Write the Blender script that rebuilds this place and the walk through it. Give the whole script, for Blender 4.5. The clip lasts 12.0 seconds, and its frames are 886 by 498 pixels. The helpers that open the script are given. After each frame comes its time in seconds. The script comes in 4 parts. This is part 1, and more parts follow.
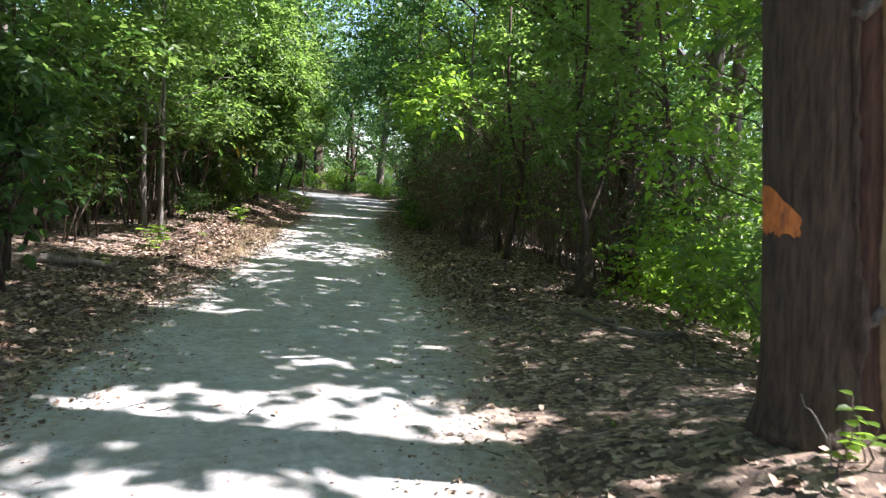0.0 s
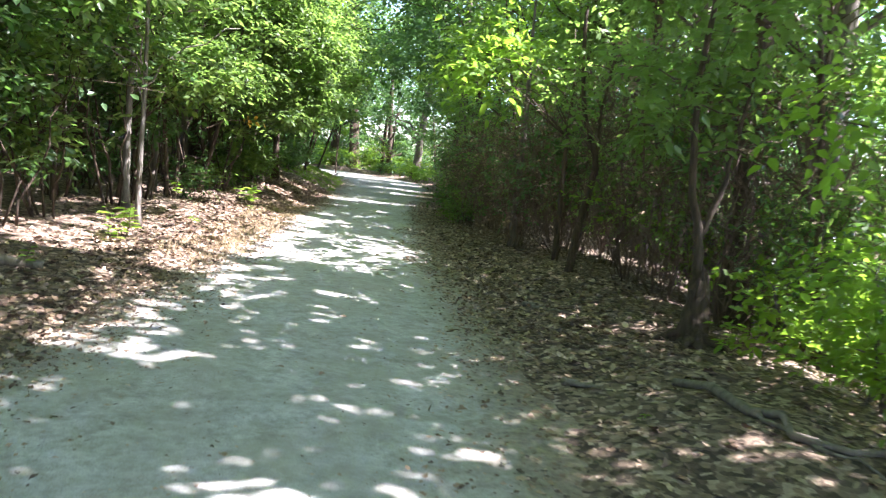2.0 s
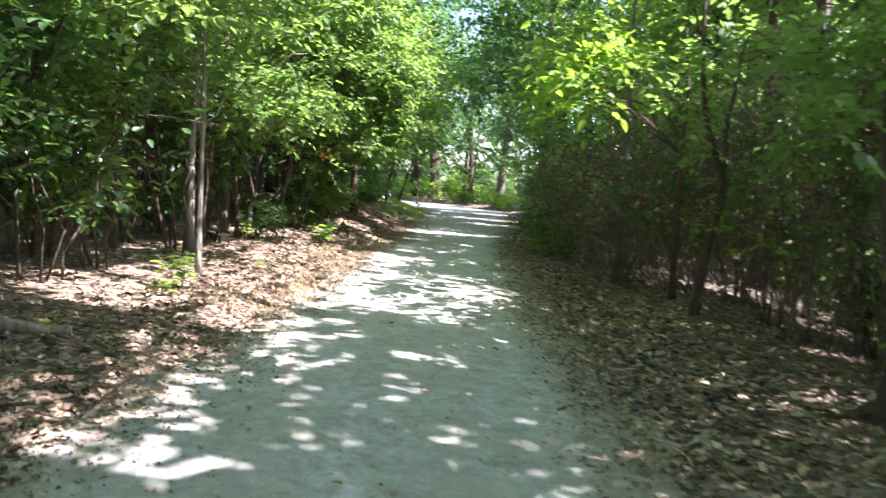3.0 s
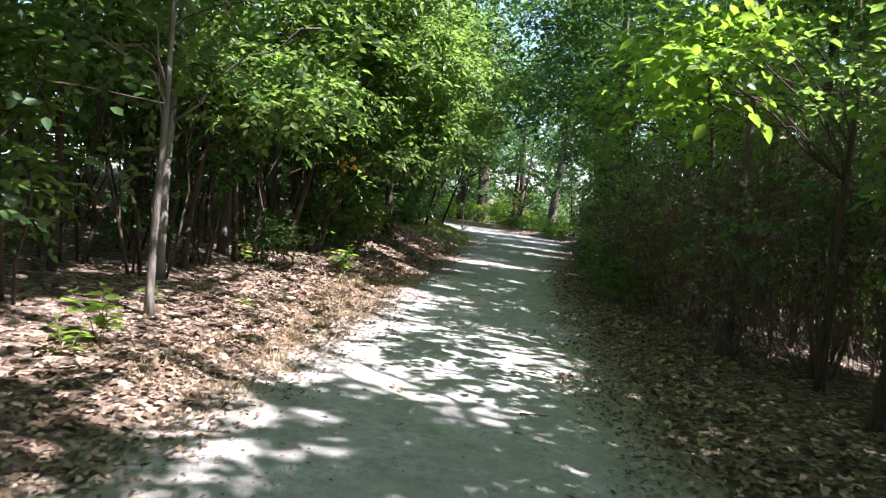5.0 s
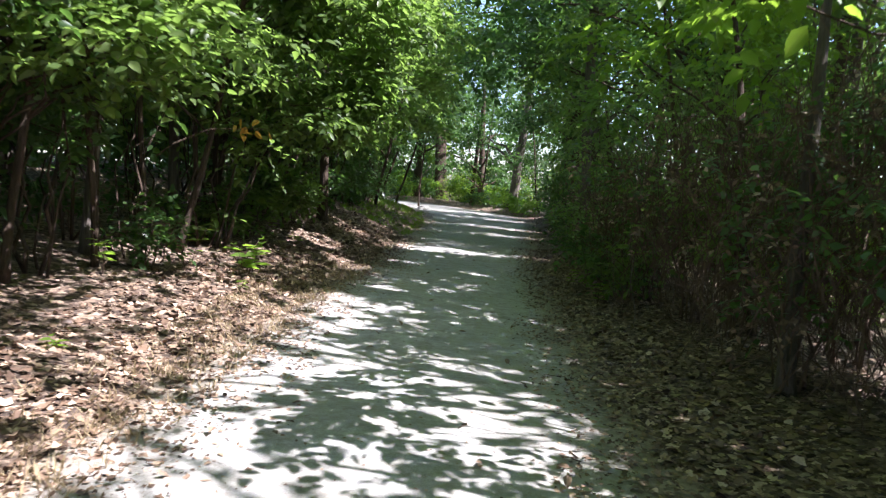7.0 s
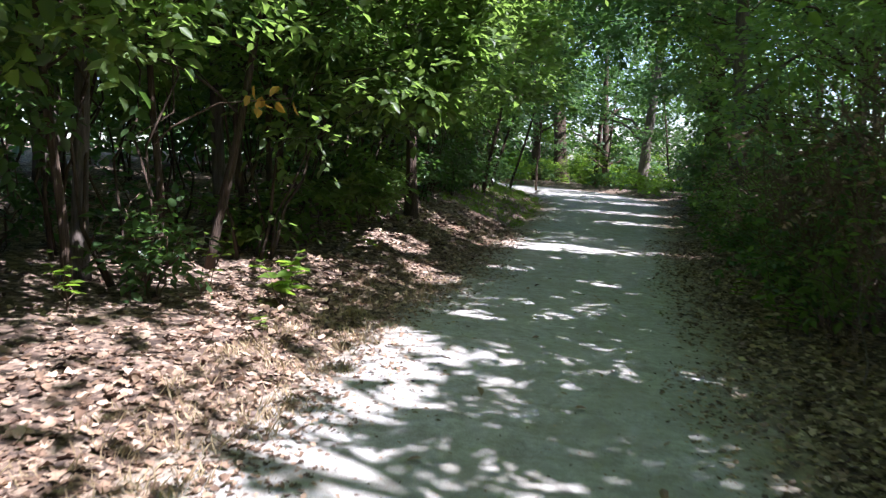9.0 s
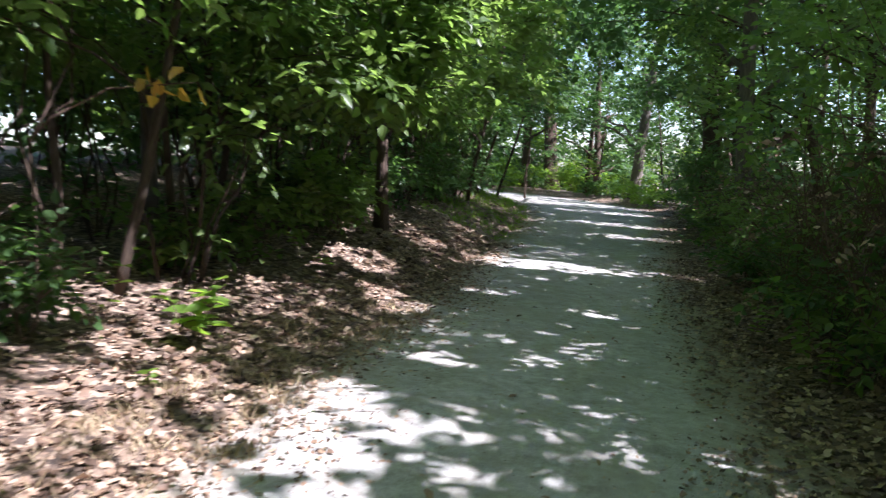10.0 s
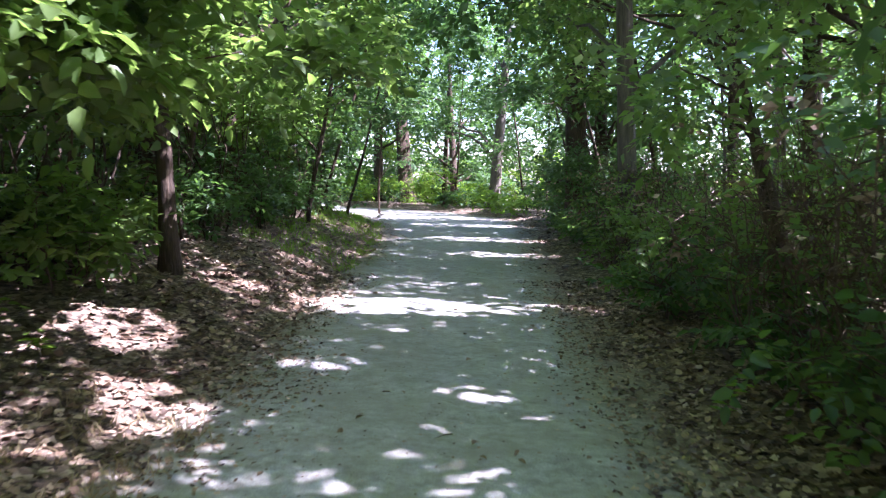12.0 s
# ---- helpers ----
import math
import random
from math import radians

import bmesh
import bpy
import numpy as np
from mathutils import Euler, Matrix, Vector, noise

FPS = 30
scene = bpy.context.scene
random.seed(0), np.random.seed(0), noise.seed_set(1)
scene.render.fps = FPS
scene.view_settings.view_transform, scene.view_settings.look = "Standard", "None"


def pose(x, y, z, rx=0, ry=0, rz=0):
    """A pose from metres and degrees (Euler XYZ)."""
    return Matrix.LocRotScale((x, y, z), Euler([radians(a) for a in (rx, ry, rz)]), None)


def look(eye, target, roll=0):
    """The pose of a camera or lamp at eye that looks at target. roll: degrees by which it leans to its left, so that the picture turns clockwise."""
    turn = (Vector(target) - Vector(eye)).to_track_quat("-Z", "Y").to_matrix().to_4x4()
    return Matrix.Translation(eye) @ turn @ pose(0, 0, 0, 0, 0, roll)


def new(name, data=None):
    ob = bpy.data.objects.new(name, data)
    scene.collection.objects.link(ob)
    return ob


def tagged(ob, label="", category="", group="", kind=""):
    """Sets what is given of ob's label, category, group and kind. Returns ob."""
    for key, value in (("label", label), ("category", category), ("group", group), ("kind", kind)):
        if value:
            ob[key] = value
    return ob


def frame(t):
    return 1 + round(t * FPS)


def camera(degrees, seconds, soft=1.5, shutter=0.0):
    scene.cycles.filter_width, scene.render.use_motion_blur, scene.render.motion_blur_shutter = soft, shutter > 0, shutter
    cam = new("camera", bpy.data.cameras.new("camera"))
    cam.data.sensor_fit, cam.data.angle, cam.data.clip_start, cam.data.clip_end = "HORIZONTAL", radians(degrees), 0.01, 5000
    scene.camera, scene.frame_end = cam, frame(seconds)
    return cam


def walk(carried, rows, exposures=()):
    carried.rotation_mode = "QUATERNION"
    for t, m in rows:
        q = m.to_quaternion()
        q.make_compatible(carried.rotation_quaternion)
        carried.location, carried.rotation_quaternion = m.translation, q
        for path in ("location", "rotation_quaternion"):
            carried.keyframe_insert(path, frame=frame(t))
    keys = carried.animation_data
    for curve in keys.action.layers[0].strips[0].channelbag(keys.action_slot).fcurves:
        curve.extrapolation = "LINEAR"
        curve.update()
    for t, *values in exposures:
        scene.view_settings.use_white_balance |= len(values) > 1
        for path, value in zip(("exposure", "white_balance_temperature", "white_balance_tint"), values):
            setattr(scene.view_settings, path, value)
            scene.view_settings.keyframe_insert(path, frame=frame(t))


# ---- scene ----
cam = camera(61.4, 12.0, soft=1.2, shutter=0.4)
METRES, EYE, TILT, LEAN, TURN = 16.7, 1.5, 0.0, 2.5, 0.0
ROWS = [
    (0.0, 0.0, 0.0, 0.0, 0.39, -5.4, -4.08),
    (0.5, -0.0021, 0.0388, 0.0002, 0.39, -5.71, -4.68),
    (1.0, -0.0022, 0.0827, -0.0004, -0.52, -7.23, -5.44),
    (1.5, -0.0042, 0.1242, -0.0002, -2.68, -6.41, -6.06),
    (2.0, -0.0096, 0.1664, 0.0003, 3.39, -6.92, -6.59),
    (2.5, -0.0126, 0.2079, -0.0002, 4.23, -7.27, -4.97),
    (3.0, -0.0233, 0.2506, 0.0003, 9.6, -5.38, -4.21),
    (3.5, -0.0292, 0.2893, -0.001, 11.92, -5.02, -4.57),
    (3.7, -0.0322, 0.306, -0.001, 11.4, -4.7, -4.8),
    (5.3, -0.056, 0.4393, -0.0011, 13.4, -4.05, -7.2),
    (5.5, -0.0583, 0.4559, -0.0011, 8.45, -6.23, -7.25),
    (6.0, -0.0635, 0.497, -0.0009, 5.4, -6.37, -7.22),
    (6.5, -0.0704, 0.5378, -0.0013, 10.18, -3.13, -5.81),
    (6.7, -0.0722, 0.5545, -0.0013, 10.2, -3.95, -5.7),
    (8.3, -0.085, 0.6875, -0.002, 11.8, -8.29, -2.8),
    (8.5, -0.0871, 0.704, -0.002, 14.7, -8.29, -2.73),
    (9.0, -0.0957, 0.7433, -0.0016, 19.46, -7.44, -2.99),
    (9.5, -0.1016, 0.7833, -0.0013, 20.82, -6.89, -2.86),
    (10.0, -0.1095, 0.8243, -0.001, 18.78, -7.03, -3.87),
    (10.5, -0.1175, 0.8643, -0.0036, 13.4, -9.39, -3.56),
    (11.0, -0.1293, 0.9062, -0.0039, 13.84, -8.29, -1.93),
    (11.5, -0.1334, 0.946, -0.0048, 7.63, -5.96, -1.63),
    (12.0, -0.1358, 0.9876, -0.0041, 7.82, -5.45, -1.33),
]
EXPOSURE = [(0.0, 1.98, 5900, 21), (0.6, 2.4, 5900, 21), (1.2, 2.65, 5900, 21), (2.5, 2.9, 5900, 21), (3.5, 2.45, 5900, 21), (5.5, 1.92, 5900, 21), (9.5, 1.84, 5700, 24), (10.5, 2.05, 5700, 25), (12.0, 2.7, 5450, 37)]
walk(cam, [(t, pose(0, 0, EYE, TILT, LEAN, TURN) @ pose(METRES * x, METRES * y, METRES * z, 90 + pitch, roll, yaw)) for t, x, y, z, yaw, pitch, roll in ROWS], EXPOSURE)

# ---- light: clear summer sky, sun from the right of the path ----
SUN_EL, SUN_AZ = 52.0, -7.0        # azimuth: degrees from +x towards +y
TAN_EL = math.tan(radians(SUN_EL)) / math.cos(radians(SUN_AZ))   # rise for each metre of x
world = bpy.data.worlds.new("sky")
scene.world = world
world.use_nodes = True
wn = world.node_tree
sky = wn.nodes.new("ShaderNodeTexSky")
sky.sky_type, sky.sun_disc = "NISHITA", False
sky.sun_elevation, sky.sun_rotation = radians(SUN_EL), radians(90 - SUN_AZ)
wn.nodes["Background"].inputs["Strength"].default_value = 0.1
wn.links.new(sky.outputs[0], wn.nodes["Background"].inputs["Color"])
sun = new("sun", bpy.data.lights.new("sun", "SUN"))
sun.data.energy, sun.data.angle, sun.data.color = 5.0, radians(0.53), (1.0, 0.96, 0.9)
SUN_DIR = Vector((math.cos(radians(SUN_EL)) * math.cos(radians(SUN_AZ)), math.cos(radians(SUN_EL)) * math.sin(radians(SUN_AZ)), math.sin(radians(SUN_EL))))
sun.matrix_world = look(SUN_DIR * 60, (0, 0, 0))


# ---- materials ----
def material(name):
    m = bpy.data.materials.new(name)
    m.use_nodes = True
    nt = m.node_tree
    return m, nt, nt.nodes["Principled BSDF"]


def node(nt, kind, **values):
    n = nt.nodes.new(kind)
    for key, value in values.items():
        n.inputs[key.replace("_", " ")].default_value = value
    return n


def ramp(nt, source, stops):
    r = nt.nodes.new("ShaderNodeValToRGB")
    e = r.color_ramp.elements
    while len(e) < len(stops):
        e.new(0.5)
    for el, (p, c) in zip(e, stops):
        el.position, el.color = p, (*c, 1)
    nt.links.new(source, r.inputs[0])
    return r.outputs[0]


def blend(nt, fac, a, b, mode="MIX"):
    m = nt.nodes.new("ShaderNodeMix")
    m.data_type, m.blend_type = "RGBA", mode
    for socket, value in ((m.inputs[0], fac), (m.inputs[6], a), (m.inputs[7], b)):
        if isinstance(value, (int, float)):
            socket.default_value = value
        elif isinstance(value, tuple):
            socket.default_value = (*value, 1)
        else:
            nt.links.new(value, socket)
    return m.outputs[2]


def noise_of(nt, scale, detail=4.0, rough=0.6, stretch=None):
    c = nt.nodes.new("ShaderNodeTexCoord")
    n = node(nt, "ShaderNodeTexNoise", Scale=scale, Detail=detail, Roughness=rough)
    if stretch:
        mp = nt.nodes.new("ShaderNodeMapping")
        mp.inputs["Scale"].default_value = stretch
        nt.links.new(c.outputs["Object"], mp.inputs[0])
        nt.links.new(mp.outputs[0], n.inputs["Vector"])
    else:
        nt.links.new(c.outputs["Object"], n.inputs["Vector"])
    return n.outputs["Fac"]


def bump(nt, height, strength, distance, shader):
    b = node(nt, "ShaderNodeBump", Strength=strength, Distance=distance)
    nt.links.new(height, b.inputs["Height"])
    nt.links.new(b.outputs[0], shader.inputs["Normal"])


def leaf_material(name, dark, mid, light, through_colour, share=0.45, rough=0.42):
    m, nt, p = material(name)
    g = nt.nodes.new("ShaderNodeNewGeometry")
    col = ramp(nt, g.outputs["Random Per Island"], [(0.0, dark), (0.5, mid), (1.0, light)])
    spots = noise_of(nt, 1.1, 2.0)
    col = blend(nt, ramp(nt, spots, [(0.35, (0, 0, 0)), (0.7, (0.5, 0.5, 0.5))]), col, light)
    nt.links.new(col, p.inputs["Base Color"])
    p.inputs["Roughness"].default_value = rough
    p.inputs["Specular IOR Level"].default_value = 0.45
    t = nt.nodes.new("ShaderNodeBsdfTranslucent")
    tc = blend(nt, 0.75, col, through_colour)
    nt.links.new(tc, t.inputs["Color"])
    mix = nt.nodes.new("ShaderNodeMixShader")
    mix.inputs[0].default_value = share
    nt.links.new(p.outputs[0], mix.inputs[1])
    nt.links.new(t.outputs[0], mix.inputs[2])
    nt.links.new(mix.outputs[0], nt.nodes["Material Output"].inputs["Surface"])
    return m


def bark_material(name, dark, light, scale=14.0, rough=0.9):
    m, nt, p = material(name)
    ridges = noise_of(nt, scale, 6.0, 0.65, (1, 1, 0.12))
    patches = noise_of(nt, 2.3, 3.0)
    col = ramp(nt, ridges, [(0.3, dark), (0.62, light)])
    col = blend(nt, ramp(nt, patches, [(0.45, (0, 0, 0)), (0.75, (0.4, 0.4, 0.4))]), col, tuple(0.5 * (a + b) + 0.02 for a, b in zip(dark, light)))
    nt.links.new(col, p.inputs["Base Color"])
    p.inputs["Roughness"].default_value = rough
    bump(nt, ridges, 1.0, 0.03, p)
    return m


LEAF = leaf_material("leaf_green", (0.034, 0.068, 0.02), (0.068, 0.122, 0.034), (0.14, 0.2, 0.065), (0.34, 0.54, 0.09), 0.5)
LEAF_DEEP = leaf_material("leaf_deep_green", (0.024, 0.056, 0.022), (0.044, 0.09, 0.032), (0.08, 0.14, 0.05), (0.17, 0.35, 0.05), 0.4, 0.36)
# lighter copy of leaf_green, with sunlight put into its colour
LEAF_SUNLIT = leaf_material("leaf_sunlit_green", (0.065, 0.13, 0.024), (0.1, 0.18, 0.03), (0.14, 0.23, 0.04), (0.4, 0.64, 0.05), 0.55)
LEAF_FAR = leaf_material("leaf_far_green", (0.026, 0.062, 0.026), (0.044, 0.094, 0.034), (0.08, 0.14, 0.05), (0.18, 0.36, 0.06), 0.4, 0.5)
LEAF_YELLOW = leaf_material("leaf_yellow", (0.35, 0.2, 0.03), (0.45, 0.28, 0.04), (0.5, 0.34, 0.06), (0.7, 0.4, 0.05), 0.45)
BARK_BROWN = bark_material("bark_brown", (0.022, 0.014, 0.009), (0.1, 0.065, 0.042), 40.0)
BARK_GREY = bark_material("bark_grey", (0.06, 0.05, 0.042), (0.17, 0.14, 0.115), 30.0)
BARK_PALE = bark_material("bark_pale", (0.11, 0.095, 0.08), (0.27, 0.235, 0.2), 30.0)
TWIG = bark_material("twig_brown", (0.06, 0.038, 0.027), (0.17, 0.115, 0.08), 30.0)
ROTTEN = bark_material("rotten_wood", (0.03, 0.013, 0.008), (0.1, 0.045, 0.028), 34.0)
BARE_WOOD = bark_material("bare_wood", (0.17, 0.1, 0.05), (0.42, 0.28, 0.15), 26.0)
DEADWOOD = bark_material("deadwood", (0.08, 0.065, 0.05), (0.24, 0.2, 0.15), 20.0)


def litter_material():
    m, nt, p = material("dry_leaf")
    g = nt.nodes.new("ShaderNodeNewGeometry")
    col = ramp(nt, g.outputs["Random Per Island"], [(0.0, (0.07, 0.043, 0.029)), (0.35, (0.17, 0.107, 0.07)), (0.75, (0.36, 0.243, 0.16)), (1.0, (0.62, 0.47, 0.34))])
    vein = noise_of(nt, 60, 3.0)
    col = blend(nt, 0.5, col, ramp(nt, vein, [(0.3, (0.45, 0.42, 0.4)), (0.7, (1, 1, 1))]), "MULTIPLY")
    nt.links.new(col, p.inputs["Base Color"])
    p.inputs["Roughness"].default_value = 0.6
    return m


def soil_material():
    m, nt, p = material("leafy_soil")
    big, fine = noise_of(nt, 1.3, 4.0), noise_of(nt, 26, 6.0, 0.7)
    c = nt.nodes.new("ShaderNodeTexCoord")
    warp = nt.nodes.new("ShaderNodeVectorMath")
    warp.operation = "MULTIPLY_ADD"
    warp.inputs[1].default_value = (0.06, 0.06, 0.06)
    n = node(nt, "ShaderNodeTexNoise", Scale=14.0, Detail=3.0)
    nt.links.new(c.outputs["Object"], n.inputs["Vector"])
    nt.links.new(n.outputs["Color"], warp.inputs[0])
    nt.links.new(c.outputs["Object"], warp.inputs[2])
    cells = node(nt, "ShaderNodeTexVoronoi", Scale=22.0)
    nt.links.new(warp.outputs[0], cells.inputs["Vector"])
    sep = nt.nodes.new("ShaderNodeSeparateColor")
    nt.links.new(cells.outputs["Color"], sep.inputs[0])
    col = ramp(nt, sep.outputs[0], [(0.0, (0.05, 0.034, 0.025)), (0.4, (0.15, 0.102, 0.072)), (0.75, (0.3, 0.215, 0.15)), (1.0, (0.5, 0.39, 0.29))])
    col = blend(nt, 0.7, col, ramp(nt, fine, [(0.3, (0.35, 0.32, 0.3)), (0.62, (1, 1, 1))]), "MULTIPLY")
    col = blend(nt, ramp(nt, big, [(0.45, (0, 0, 0)), (0.7, (0.22, 0.22, 0.22))]), col, (0.17, 0.13, 0.1))
    nt.links.new(col, p.inputs["Base Color"])
    p.inputs["Roughness"].default_value = 0.95
    h = nt.nodes.new("ShaderNodeMath")
    h.operation = "MULTIPLY_ADD"
    h.inputs[1].default_value = 0.6
    nt.links.new(sep.outputs[1], h.inputs[0])
    nt.links.new(fine, h.inputs[2])
    bump(nt, h.outputs[0], 0.7, 0.03, p)
    return m


def gravel_material():
    m, nt, p = material("stone_dust")
    grain, fine, big = noise_of(nt, 120, 5.0, 0.75), noise_of(nt, 16, 6.0, 0.7), noise_of(nt, 1.6, 6.0, 0.7)
    col = ramp(nt, grain, [(0.3, (0.3, 0.295, 0.285)), (0.5, (0.53, 0.52, 0.505)), (0.7, (0.65, 0.64, 0.625))])
    col = blend(nt, 0.75, col, ramp(nt, fine, [(0.32, (0.55, 0.52, 0.47)), (0.6, (1, 1, 1))]), "MULTIPLY")
    col = blend(nt, 0.8, col, ramp(nt, noise_of(nt, 5.5, 5.0, 0.65), [(0.38, (0.66, 0.63, 0.58)), (0.58, (1, 1, 1))]), "MULTIPLY")
    col = blend(nt, ramp(nt, big, [(0.42, (0, 0, 0)), (0.66, (0.8, 0.8, 0.8))]), col, (0.36, 0.335, 0.285))
    a = nt.nodes.new("ShaderNodeAttribute")
    a.attribute_name = "verge"
    wob = nt.nodes.new("ShaderNodeMath")
    wob.operation = "MULTIPLY_ADD"
    wob.inputs[1].default_value = 1.0
    nt.links.new(noise_of(nt, 5, 5.0, 0.7), wob.inputs[2])
    nt.links.new(a.outputs["Fac"], wob.inputs[0])
    mr = nt.nodes.new("ShaderNodeMapRange")
    mr.inputs["From Min"].default_value, mr.inputs["From Max"].default_value = 0.8, 1.4
    nt.links.new(wob.outputs[0], mr.inputs["Value"])
    col = blend(nt, mr.outputs[0], col, ramp(nt, fine, [(0.3, (0.15, 0.118, 0.087)), (0.7, (0.38, 0.31, 0.23))]))
    nt.links.new(col, p.inputs["Base Color"])
    p.inputs["Roughness"].default_value = 0.93
    h = nt.nodes.new("ShaderNodeMath")
    h.operation = "ADD"
    nt.links.new(grain, h.inputs[0])
    nt.links.new(fine, h.inputs[1])
    bump(nt, h.outputs[0], 0.6, 0.012, p)
    return m


LITTER, SOIL, GRAVEL = litter_material(), soil_material(), gravel_material()


def paint_material():
    m, nt, p = material("orange_paint")
    n = noise_of(nt, 30, 5.0, 0.7, (1, 1, 0.3))
    col = ramp(nt, n, [(0.32, (0.16, 0.06, 0.03)), (0.5, (0.5, 0.15, 0.03)), (0.75, (0.68, 0.24, 0.05))])
    nt.links.new(col, p.inputs["Base Color"])
    p.inputs["Roughness"].default_value = 0.75
    bump(nt, n, 0.6, 0.01, p)
    return m


PAINT = paint_material()
STRAW = leaf_material("dry_grass", (0.25, 0.18, 0.1), (0.34, 0.26, 0.15), (0.42, 0.34, 0.2), (0.4, 0.3, 0.16), 0.3, 0.6)

# ---- the line of the path, and the lie of the land ----
CENTRE = np.array([(-1.0, -9), (-1.1, 3.9), (-1.28, 6), (-1.5, 9), (-1.82, 11.5), (-2.16, 14), (-2.6, 17), (-2.96, 20.5), (-3.22, 23), (-3.53, 26), (-3.87, 30), (-4.45, 36), (-5.2, 40), (-6.6, 44), (-10.5, 47.6), (-17, 50), (-30, 53)])
HALF = np.array([1.6, 1.6, 1.7, 1.69, 1.58, 1.49, 1.5, 1.49, 1.48, 1.53, 1.6, 2.0, 2.5, 3.0, 2.3, 2.0, 2.0])
_arc = np.concatenate([[0], np.cumsum(np.hypot(*np.diff(CENTRE, axis=0).T))])
ARC = np.arange(0, _arc[-1], 0.2)


def soften(a, n=15):
    pad = np.pad(a, n, mode="edge")
    return np.convolve(pad, np.ones(2 * n + 1) / (2 * n + 1), "same")[n:-n]


LINE = np.stack([soften(np.interp(ARC, _arc, CENTRE[:, 0])), soften(np.interp(ARC, _arc, CENTRE[:, 1]))], 1)
WIDE = soften(np.interp(ARC, _arc, HALF))
LINE_X, LINE_Y, LINE_W = LINE[:, 0], LINE[:, 1], WIDE


def wave(x, y, scale, seed=0):
    """Cheap smooth noise, about -1 to 1."""
    r = np.random.RandomState(seed)
    out = np.zeros_like(np.asarray(x, float))
    for i in range(7):
        a, ph, f = r.uniform(0, 6.28), r.uniform(0, 6.28), scale * r.uniform(0.6, 1.9)
        out = out + np.sin((x * math.cos(a) + y * math.sin(a)) * f + ph)
    return out / 3.2


SLOPE = -math.tan(radians(LEAN))   # the land falls to the right


def off_path(x, y):
    """Metres outside the path's edge (negative on it), and which side: +1 right, -1 left."""
    x, y = np.atleast_1d(np.asarray(x, float)), np.atleast_1d(np.asarray(y, float))
    d, side = np.empty(x.shape), np.empty(x.shape)
    for i in range(0, len(x), 20000):
        xs, ys = x[i:i + 20000, None], y[i:i + 20000, None]
        q = np.hypot(xs - LINE_X[None, ::2], ys - LINE_Y[None, ::2]) - LINE_W[None, ::2]
        k = q.argmin(1)
        d[i:i + 20000] = q[np.arange(len(k)), k]
        j = np.minimum(2 * k, len(LINE_X) - 2)
        tx, ty = LINE_X[j + 1] - LINE_X[j], LINE_Y[j + 1] - LINE_Y[j]
        side[i:i + 20000] = np.where(tx * (ys[:, 0] - LINE_Y[j]) - ty * (xs[:, 0] - LINE_X[j]) < 0, 1, -1)
    return d, side


def land(x, y):
    x, y = np.atleast_1d(np.asarray(x, float)), np.atleast_1d(np.asarray(y, float))
    d, side = off_path(x, y)
    left = np.interp(d, [-0.4, -0.1, 0.35, 1.5, 3, 8, 30], [-0.07, -0.03, 0.045, 0.1, 0.2, 0.35, 0.6])
    left = left + np.interp(d, [0.2, 1.3, 3.0], [0, 0.3, 0.5]) * np.interp(y, [18.5, 23, 38, 44], [0, 1, 1, 0])
    valley = np.interp(y, [9, 14, 24, 30], [1.0, 0.45, 0.35, 0.15])
    right = np.interp(d, [-0.4, -0.1, 0.35, 1.1, 1.8, 2.6, 7, 30], [-0.07, -0.03, 0.05, 0.17, 0.2, 0.1, -1.7, -3.0])
    right = np.where(d > 1.8, 0.2 + (right - 0.2) * valley, right)
    h = np.where(side > 0, right, left) + 0.24 * np.exp(-((x - 2.05) / 0.85) ** 2 - ((y - 3.4) / 0.95) ** 2)
    rough = np.clip((d + 0.2) / 0.8, 0, 1)
    return h + rough * (0.03 * wave(x, y, 3.0, 1) + 0.018 * wave(x, y, 9.0, 2)) + 0.012 * wave(x, y, 4.5, 3) * np.clip(1 - rough, 0, 1) + SLOPE * np.clip(x, -60, 60)


def path_height(x, y, u):
    """Surface of the path, at u half-widths from its middle."""
    return 0.012 * (1 - u * u) - 0.02 * np.clip(np.abs(u) - 0.9, 0, 1) + 0.012 * wave(x, y, 3.5, 5) + 0.006 * wave(x, y, 11, 6) + SLOPE * x


# ---- mesh helpers ----
def mesh_of(name, verts, faces, mat, smooth=False):
    """A mesh from a vertex array and a face array of one width."""
    verts, faces = np.asarray(verts, np.float32), np.asarray(faces, np.int32)
    me = bpy.data.meshes.new(name)
    me.vertices.add(len(verts))
    me.vertices.foreach_set("co", verts.ravel())
    n, k = faces.shape
    me.loops.add(n * k)
    me.loops.foreach_set("vertex_index", faces.ravel())
    me.polygons.add(n)
    me.polygons.foreach_set("loop_start", np.arange(0, n * k, k, dtype=np.int32))
    me.polygons.foreach_set("use_smooth", np.full(n, smooth))
    me.update(calc_edges=True)
    me.validate()
    me.materials.append(mat)
    return me


def part(name, verts, faces, mat, parent, label="", smooth=False):
    ob = new(name, mesh_of(name, verts, faces, mat, smooth))
    ob.parent = parent
    if label:
        ob["label"] = label
    return ob


class Pile:
    """Gathers vertex and face arrays into one mesh."""
    def __init__(self):
        self.v, self.f, self.n = [], [], 0

    def add(self, v, f):
        if len(v):
            self.v.append(v)
            self.f.append(np.asarray(f) + self.n)
            self.n += len(v)

    def arrays(self):
        return np.concatenate(self.v), np.concatenate(self.f)


def unit(a):
    return a / np.maximum(np.linalg.norm(a, axis=-1, keepdims=True), 1e-9)


